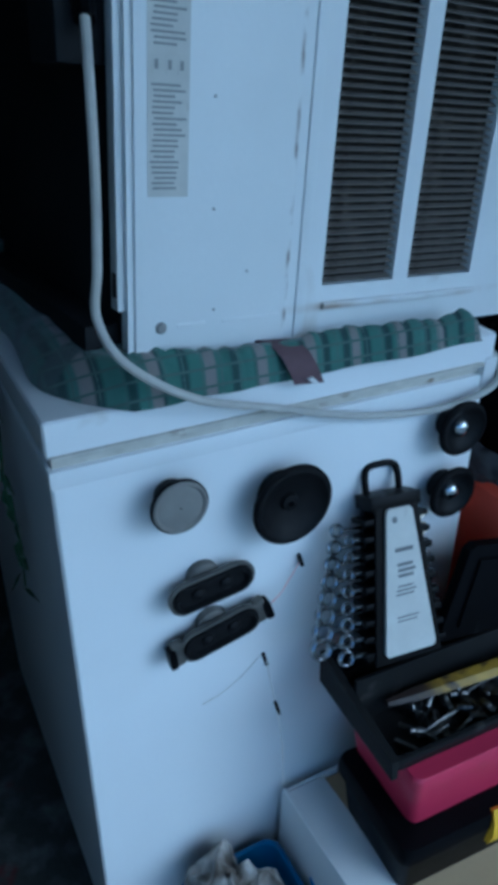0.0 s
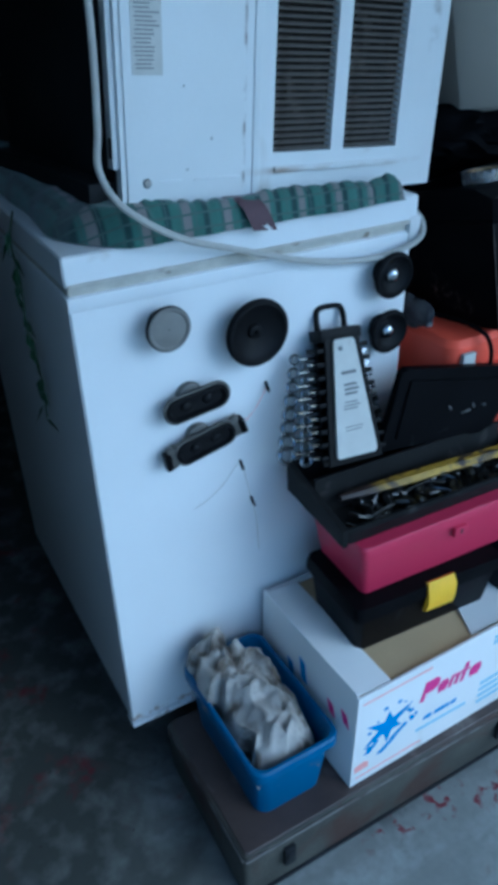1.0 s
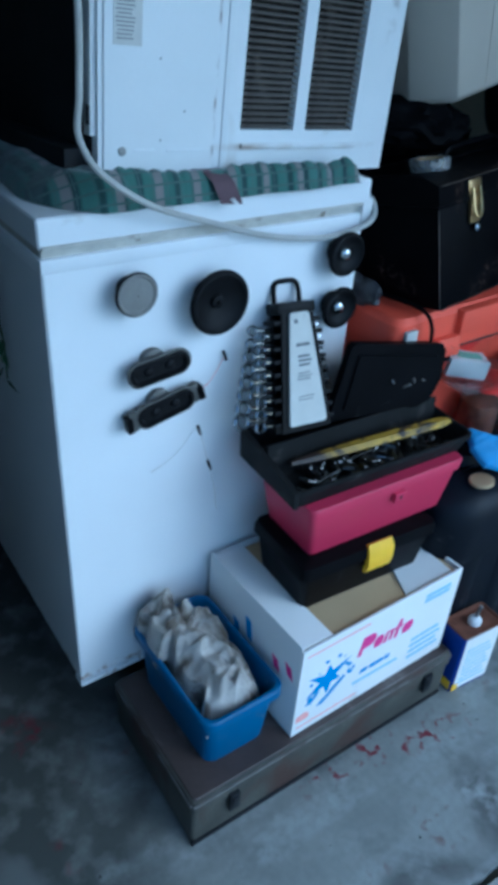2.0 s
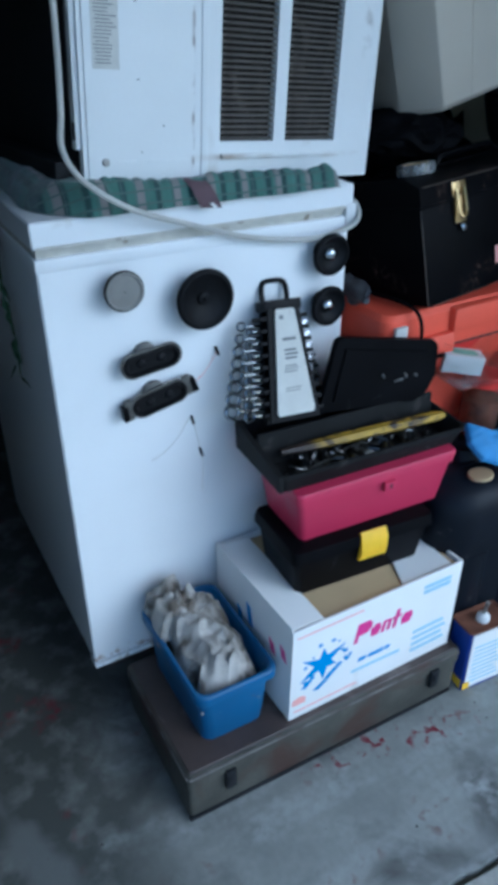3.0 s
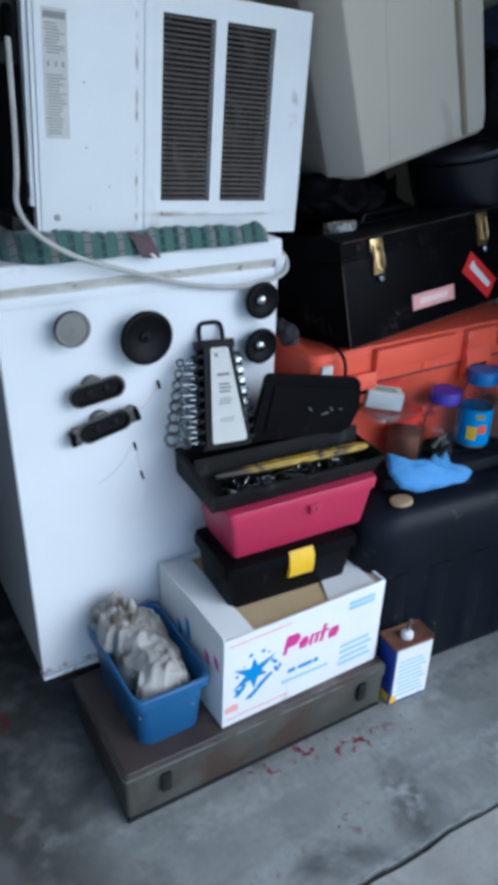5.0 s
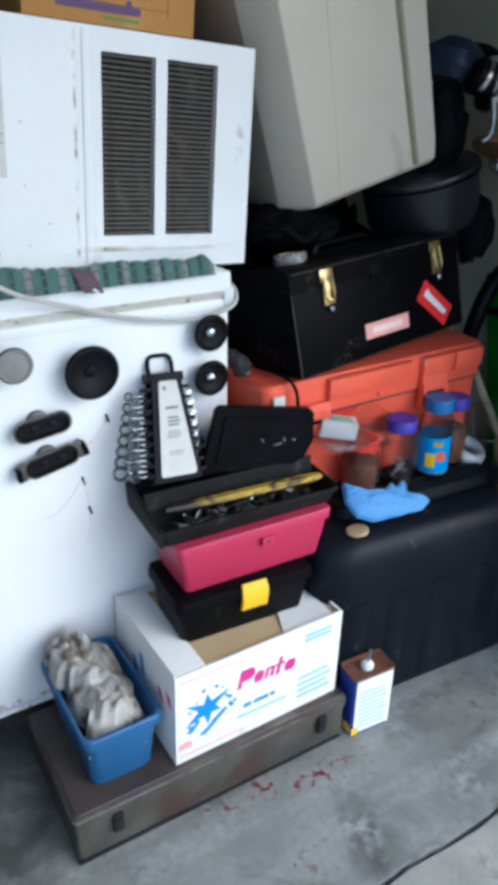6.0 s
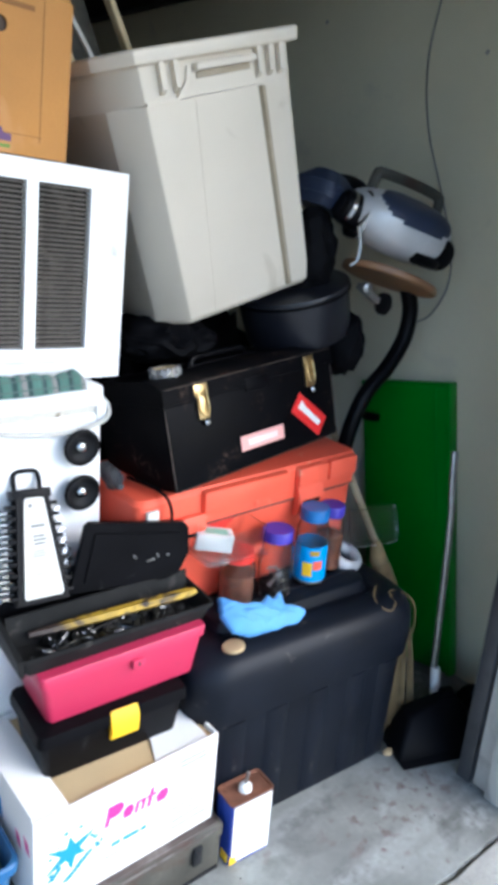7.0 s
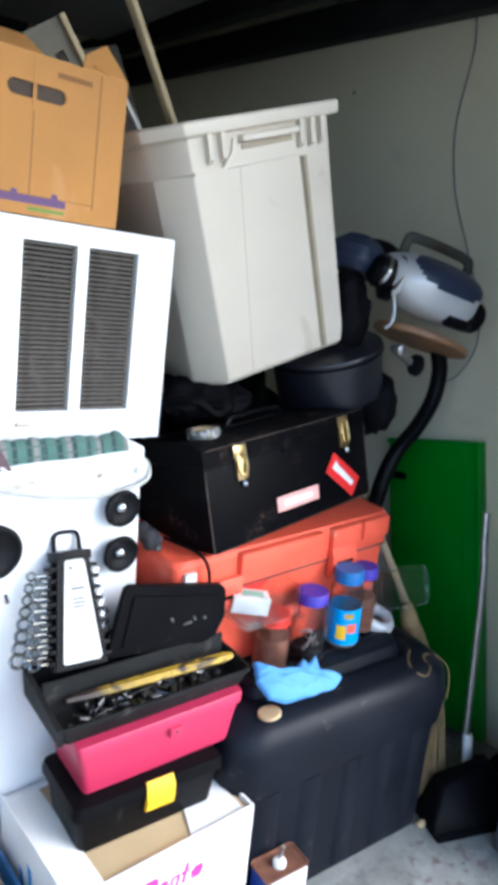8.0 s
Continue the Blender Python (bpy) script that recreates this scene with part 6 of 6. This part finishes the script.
def tote():
    t = thing("storage_tote", pose(0.778, 0.057, 1.063, -1.5, -15.2, -2.0) @ Matrix.Scale(1.06, 4), "beige plastic storage tote, tilted and lidless, ribbed under the rim", "tote")

    def ring(z, x0, x1, y0, y1, c):
        """An oblong with slanted corners, wider on the front than at the corners."""
        return [(x0 + c, y0, z), (x1 - 0.012, y0, z), (x1, y0 + 0.030, z), (x1, y1 - c, z), (x1 - c, y1, z), (x0 + c, y1, z), (x0, y1 - c, z), (x0, y0 + c * 1.5, z)]

    wall = ((0.0, -0.034, 0.308, 0.018, 0.430, 0.036), (0.010, -0.044, 0.316, 0.006, 0.440, 0.044), (0.395, -0.066, 0.301, -0.026, 0.470, 0.044), (0.398, -0.0665, 0.3008, -0.0264, 0.470, 0.044),
            (0.456, -0.070, 0.299, -0.031, 0.474, 0.044), (0.458, -0.084, 0.316, -0.046, 0.490, 0.047), (0.478, -0.086, 0.318, -0.048, 0.493, 0.047), (0.482, -0.083, 0.315, -0.045, 0.490, 0.047),
            (0.482, -0.064, 0.296, -0.025, 0.469, 0.042), (0.450, -0.060, 0.293, -0.021, 0.466, 0.040), (0.02, -0.036, 0.306, 0.016, 0.430, 0.036))
    tub = loft([ring(*w) for w in wall])
    edges = [e for e in tub.edges if abs(e.verts[0].co.z - e.verts[1].co.z) > 0.2 or abs(e.verts[0].co.z - 0.477) < 0.03]
    bmesh.ops.bevel(tub, geom=edges, offset=0.004, segments=2, profile=0.5, affect="EDGES", clamp_overlap=True)
    part("tub", tub, TOTE, t)
    face = lambda z: 0.006 - 0.032 * (z - 0.010) / 0.385
    for xb, xt, wd, proud in ((0.246, 0.222, 0.0065, 0.009), (0.060, 0.078, 0.0012, 0.0012)):
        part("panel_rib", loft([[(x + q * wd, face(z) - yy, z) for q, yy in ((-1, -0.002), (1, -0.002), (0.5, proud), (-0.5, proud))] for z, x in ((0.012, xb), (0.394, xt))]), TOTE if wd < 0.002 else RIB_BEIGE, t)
    for x in (0.012, 0.040, 0.216, 0.242, 0.266):
        part("rim_rib", loft([[(x + q * 0.0045, y, z) for q, y in ((-1, -0.024), (1, -0.024), (1, yy), (-1, yy))] for z, yy in ((0.408, -0.028), (0.416, -0.041), (0.458, -0.044))]), TOTE, t)
    # shaped step of the collar on both sides of the grip
    part("collar_step", flat_shape([(-0.024, 0.396), (0.040, 0.396), (0.066, 0.420), (0.072, 0.446), (0.066, 0.446), (0.060, 0.424), (0.037, 0.401), (-0.024, 0.401)], -0.0345, -0.022), TOTE, t)
    part("handle_grip", box(0.078, 0.206, -0.048, -0.026, 0.436, 0.448, 0.004), TOTE, t)
    # Hand recess shown by a darker strip, its shade painted in.
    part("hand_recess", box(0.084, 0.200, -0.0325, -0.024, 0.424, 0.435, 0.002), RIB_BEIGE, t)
    for x in (0.0, 0.245):
        part("foot", box(x, x + 0.05, 0.05, 0.12, -0.006, 0.002, 0.002), TOTE, t)
    return t


tote()
whole("wood_stick", moved(box(-0.0095, 0.0095, -0.006, 0.006, 0, 0.55, 0.001), look((0.86, 0.28, 1.35), (0.60, 0.24, 1.80)) @ pose(0, 0, 0, 180, 0, 0)), WOOD_PALE, "pale wooden stick standing in the tote", "stick")
whole("chrome_rod", moved(box(-0.006, 0.006, -0.004, 0.004, 0, 0.30, 0.001), look((0.72, 0.20, 1.40), (0.53, 0.25, 1.72)) @ pose(0, 0, 0, 180, 0, 0)), TRIM, "narrow grey-white strip standing in the tote", "strip")
pnl = thing("plastic_bracket", pose(0.565, 0.34, 1.62, 0, -32, -8), "dull beige plastic bracket with a square hole above the carton", "bracket")
part("plate", plate_with_holes([-0.075, -0.018, 0.002, 0.020], [-0.10, 0.055, 0.075, 0.13], {(1, 1)}, 0, 0.010), mat("dull_tan_plastic", (0.16, 0.14, 0.10), 0.6, vary=0.2, scale=12), pnl)
part("edge", box(0.0205, 0.032, -0.016, 0.014, -0.14, 0.13, 0.002), WOOD_PALE, pnl, "pale beige rounded edge")
whole("blue_cloth", lumpy(0.07, 0.10, 0.035, 0.4, 24, 21, 4), mat("dark_blue_cloth", (0.015, 0.045, 0.13), 0.9, vary=0.3, scale=30), "dark blue cloth stuffed in the tote", "cloth", pose(0.690, 0.22, 1.525))
whole("grey_slab", box(-0.10, 0.10, -0.01, 0.01, -0.16, 0.16, 0.004), CASE_SIDE, "dark grey flat panel leaning behind the tote", "panel", pose(0.74, 0.60, 1.60, -8, -18, 0))


# ---- on the wooden board ----
def board():
    bm = bmesh.new()
    rings = [[(0.140 * s * math.cos(a), 0.110 * s * math.sin(a), z) for a in (2 * math.pi * k / 40 for k in range(40))] for s, z in ((0.97, 0.0), (1.0, 0.003), (1.0, 0.014), (0.97, 0.018))]
    return whole("wooden_seat", loft(rings), WOOD, "oval varnished wooden seat resting on the black bags", "seat", pose(1.338, 0.030, 1.142, 0, 18, 4))


board()


def machine():
    t = thing("canister_vacuum", pose(1.294, 0.022, 1.222, 10, 16, -14) @ Matrix.Scale(1.04, 4), "silver and navy canister vacuum cleaner lying on the wooden seat", "vacuum cleaner")
    hull = bmesh.new()
    bmesh.ops.create_uvsphere(hull, u_segments=36, v_segments=20, radius=1.0)
    for v in hull.verts:
        x, y, z = v.co
        f = lambda q, e: math.copysign(abs(q) ** e, q)
        v.co = (0.135 * f(x, 0.75), 0.098 * f(y, 0.8), 0.056 + 0.066 * f(z, 0.8) * (1.0 + 0.10 * x))
    part("hull", hull, SILVER, t)
    # raised cover: the shell's upper side again, slightly proud
    top = bmesh.new()
    bmesh.ops.create_uvsphere(top, u_segments=48, v_segments=28, radius=1.0)
    facing = Vector((0.05, -0.62, 0.78)).normalized()
    bmesh.ops.delete(top, geom=[v for v in top.verts if v.co.dot(facing) < 0.74], context="VERTS")
    for v in top.verts:
        x, y, z = v.co
        f = lambda q, e: math.copysign(abs(q) ** e, q)
        v.co = (0.138 * f(x, 0.75), 0.101 * f(y, 0.8), 0.056 + 0.070 * f(z, 0.8) * (1.0 + 0.10 * x))
    skin = bmesh.ops.extrude_face_region(top, geom=top.faces[:])
    for v in skin["geom"]:
        if isinstance(v, bmesh.types.BMVert):
            v.co.z -= 0.008
    bmesh.ops.recalc_face_normals(top, faces=top.faces)
    part("top_panel", top, NAVY, t, "dark navy top panel")
    part("front_ring", moved(lathe([(0.050, 0), (0.054, 0.003), (0.054, 0.014), (0.047, 0.018), (0.040, 0.018)], 30), pose(-0.098, -0.012, 0.048, 0, -84, -6)), CHROME, t, "shiny metal collar")
    part("neck", moved(lathe([(0.040, 0), (0.038, 0.020), (0.034, 0.044), (0.026, 0.050)], 26), pose(-0.112, -0.011, 0.050, 0, -84, -6)), PLASTIC_BLACK, t, "dark hose neck")
    part("front_cap", moved(lathe([(0.036, 0), (0.038, 0.002), (0.038, 0.010), (0.034, 0.012)], 26), pose(-0.134, -0.009, 0.053, 0, -84, -6)), CHROME, t, "narrow shiny ring")
    for y in (-0.07, 0.07):
        part("wheel", moved(lathe([(0.030, -0.012), (0.036, -0.008), (0.036, 0.008), (0.030, 0.012)], 24), pose(0.095, y, 0.040, 90)), PLASTIC_BLACK, t)
    part("bumper", tube([(0.02, -0.090, 0.014), (0.08, -0.080, 0.016), (0.118, -0.040, 0.020), (0.126, 0.0, 0.022), (0.118, 0.04, 0.020)], 0.014, 8, 5), PLASTIC_BLACK, t)
    part("carry_handle", tube([(-0.040, 0.085, 0.085), (-0.038, 0.098, 0.136), (-0.018, 0.100, 0.152), (0.125, 0.096, 0.156), (0.152, 0.088, 0.136), (0.150, 0.076, 0.050)], 0.013, 8, 4), CASE_SIDE, t, "dull grey carrying handle")
    return t


machine()
attach = thing("floor_nozzle", pose(1.178, 0.13, 1.300, 8, 14, 20), "dark blue vacuum floor head lying on the pile", "vacuum nozzle")
part("shell", loft([ring_points(0.16, 0.10, 0.03, 0.0, 5), ring_points(0.18, 0.12, 0.035, 0.02, 5), ring_points(0.17, 0.11, 0.035, 0.055, 5), ring_points(0.10, 0.06, 0.025, 0.085, 5)]), NAVY, attach)
part("trim_band", loft([ring_points(0.184, 0.124, 0.036, 0.024, 5), ring_points(0.184, 0.124, 0.036, 0.034, 5)]), NAVY, attach, "blue trim band")
part("neck", tube([(0.0, 0.0, 0.07), (0.06, -0.03, 0.085), (0.12, -0.06, 0.070)], 0.018, 10, 5), PLASTIC_BLACK, attach)
part("grille", box(-0.06, 0.0, -0.064, -0.055, 0.030, 0.050, 0.002), NAVY, attach)
whole("bent_wire", tube([(1.155, -0.020, 1.275), (1.160, -0.025, 1.240), (1.152, -0.030, 1.205), (1.135, -0.025, 1.190)], 0.004, 8, 5), STEEL, "bent grey wire hook", "wire")
clamp = thing("metal_clamp", pose(1.215, -0.020, 1.125, 0, 30, 0), "dull metal clamp with a black wheel under the seat", "clamp")
part("arm", box(-0.04, 0.05, -0.010, 0.010, -0.008, 0.008, 0.003), STEEL, clamp)
part("knob", moved(lathe([(0.014, 0), (0.015, 0.003), (0.015, 0.014), (0.010, 0.018), (0.001, 0.018)], 18), pose(-0.034, -0.010, 0, 90)), STEEL, clamp)
part("castor", moved(lathe([(0.020, -0.008), (0.026, -0.005), (0.026, 0.005), (0.020, 0.008)], 22), pose(0.056, -0.004, 0.004, 90)), PLASTIC_BLACK, clamp, "black castor wheel")
line = [(1.440, 0.05, 1.120), (1.462, 0.05, 1.060), (1.450, 0.05, 0.985), (1.400, 0.05, 0.915), (1.335, 0.055, 0.850), (1.300, 0.06, 0.770), (1.292, 0.07, 0.68), (1.295, 0.09, 0.52), (1.30, 0.12, 0.30), (1.31, 0.14, 0.03)]
whole("vacuum_hose", tube(line, 0.021, 12, 18, 0.03), PLASTIC_BLACK, "black ribbed vacuum hose hanging from the machine", "hose", angle=50)


# ---- by the side wall ----
gb = thing("green_board", pose(1.573, -0.209, 0.032, -12.5, 0, 0) @ pose(0, 0, 0, 0, 2.0, 0), "bright green plastic folding board leaning on the wall", "board")
part("sheet", box(-0.012, 0.012, 0.004, 0.326, 0.004, 0.855, 0.004), GREEN, gb)
part("edge_strip", box(-0.017, 0.016, 0.0, 0.016, 0.0, 0.859, 0.003), GREEN, gb)
part("edge_strip", box(-0.017, 0.016, 0.0165, 0.330, 0.845, 0.859, 0.003), GREEN, gb)
part("fold_ridge", box(-0.0145, -0.011, 0.050, 0.058, 0.01, 0.840, 0.001), GREEN, gb)
part("clip", tube([(-0.022, 0.325, 0.752), (-0.030, 0.290, 0.750), (-0.026, 0.255, 0.746)], 0.012, 10, 4), PLASTIC_BLACK, gb, "black plastic clip")


def dustpan():
    t = thing("dustpan", pose(1.312, -0.328, 0.0, 0, 0, -20) @ Matrix.Scale(0.9, 4), "black lobby dustpan standing on the floor by the wall", "dustpan")
    part("hood", loft([ring_points(0.245, 0.110, 0.012, 0.001, 3, 0, 0.0), ring_points(0.240, 0.104, 0.012, 0.035, 3, 0, 0.004), ring_points(0.190, 0.060, 0.015, 0.105, 3, 0.020, 0.030), ring_points(0.060, 0.030, 0.010, 0.135, 3, 0.060, 0.040)]), PLASTIC_MATT, t)
    part("lip", loft([[(-0.122, -0.075, 0.001), (0.122, -0.075, 0.001), (0.122, -0.050, 0.001), (-0.122, -0.050, 0.001)], [(-0.122, -0.072, 0.003), (0.122, -0.072, 0.003), (0.122, -0.050, 0.012), (-0.122, -0.050, 0.012)]]), PLASTIC_MATT, t)
    part("hinge_bracket", box(0.045, 0.085, 0.030, 0.055, 0.120, 0.150, 0.003), PLASTIC_MATT, t)
    return t


dustpan()
hd = thing("pan_handle", pose(0, 0, 0), "long grey metal handle with a white socket", "handle")
part("shaft", tube([(1.408, -0.245, 0.150), (1.415, -0.225, 0.38), (1.424, -0.205, 0.58), (1.428, -0.19, 0.66), (1.436, -0.175, 0.745)], 0.0095, 10, 4), STEEL, hd)
part("socket", tube([(1.390, -0.282, 0.030), (1.396, -0.270, 0.08), (1.405, -0.252, 0.155)], 0.0135, 12, 3), WHITE, hd, "white plastic socket")


def straw_broom():
    t = thing("straw_broom", pose(0, 0, 0), "old straw broom with tan bristles beside the trunk", "broom")
    random.seed(17)
    bm = bmesh.new()
    for i in range(260):
        u, w = random.uniform(-1, 1), random.uniform(-1, 1)
        a = Vector((1.272 + 0.018 * u, -0.120 + 0.015 * w, 0.455))
        b = Vector((1.305 + 0.045 * u, -0.165 + 0.03 * w, 0.26))
        c = Vector((1.245 + 0.075 * u + random.uniform(-0.01, 0.01), -0.232 + 0.035 * w, random.uniform(0.004, 0.05)))
        tube([a, b, c], 0.0014, 4, 4, 0, bm)
    tagged(part("bristles", bm, STRAW, t), kind="stuff")
    part("binding", moved(lathe([(0.022, 0), (0.024, 0.01), (0.018, 0.04), (0.012, 0.06)], 16), pose(1.272, -0.118, 0.445, -22, 0, 0)), STRAW, t)
    part("stick", tube([(1.272, -0.10, 0.49), (1.285, 0.05, 0.66), (1.300, 0.20, 0.84)], 0.011, 10, 3), WOOD_PALE, t, "pale wooden stick")
    return t


straw_broom()
whole("dark_cloth", lumpy(0.07, 0.06, 0.045, 0.3, 20, 31, 4, floor=-0.040), PLASTIC_MATT, "crumpled dark cloth on the floor by the wall", "cloth", pose(1.52, -0.33, 0.042))
whole("foam_scrap", lumpy(0.018, 0.012, 0.010, 0.35, 40, 33, 3, floor=-0.008), KRAFT_TAN, "pale scrap on the floor beside the trunk", "scrap", pose(1.195, -0.292, 0.009))
whole("wall_cable", tube([(1.612, 0.235, 2.05), (1.613, 0.205, 1.90), (1.614, 0.23, 1.70), (1.613, 0.200, 1.53), (1.610, 0.130, 1.38), (1.600, 0.06, 1.24), (1.600, 0.045, 1.13), (1.604, 0.09, 1.04), (1.600, 0.14, 1.005)], 0.0022, 6, 8), INK, "thin grey cable hanging down the wall", "cable")
for y, z in ((0.637, 1.819), (0.050, 1.695)):
    whole("wall_nail", moved(lathe([(0.005, 0), (0.006, 0.002), (0.002, 0.006)], 10), pose(0, 0, 0, 0, -90, 0)), STEEL, "rusty nail head in the wall", "nail", pose(1.6195, y, z), group="nails in the wall")
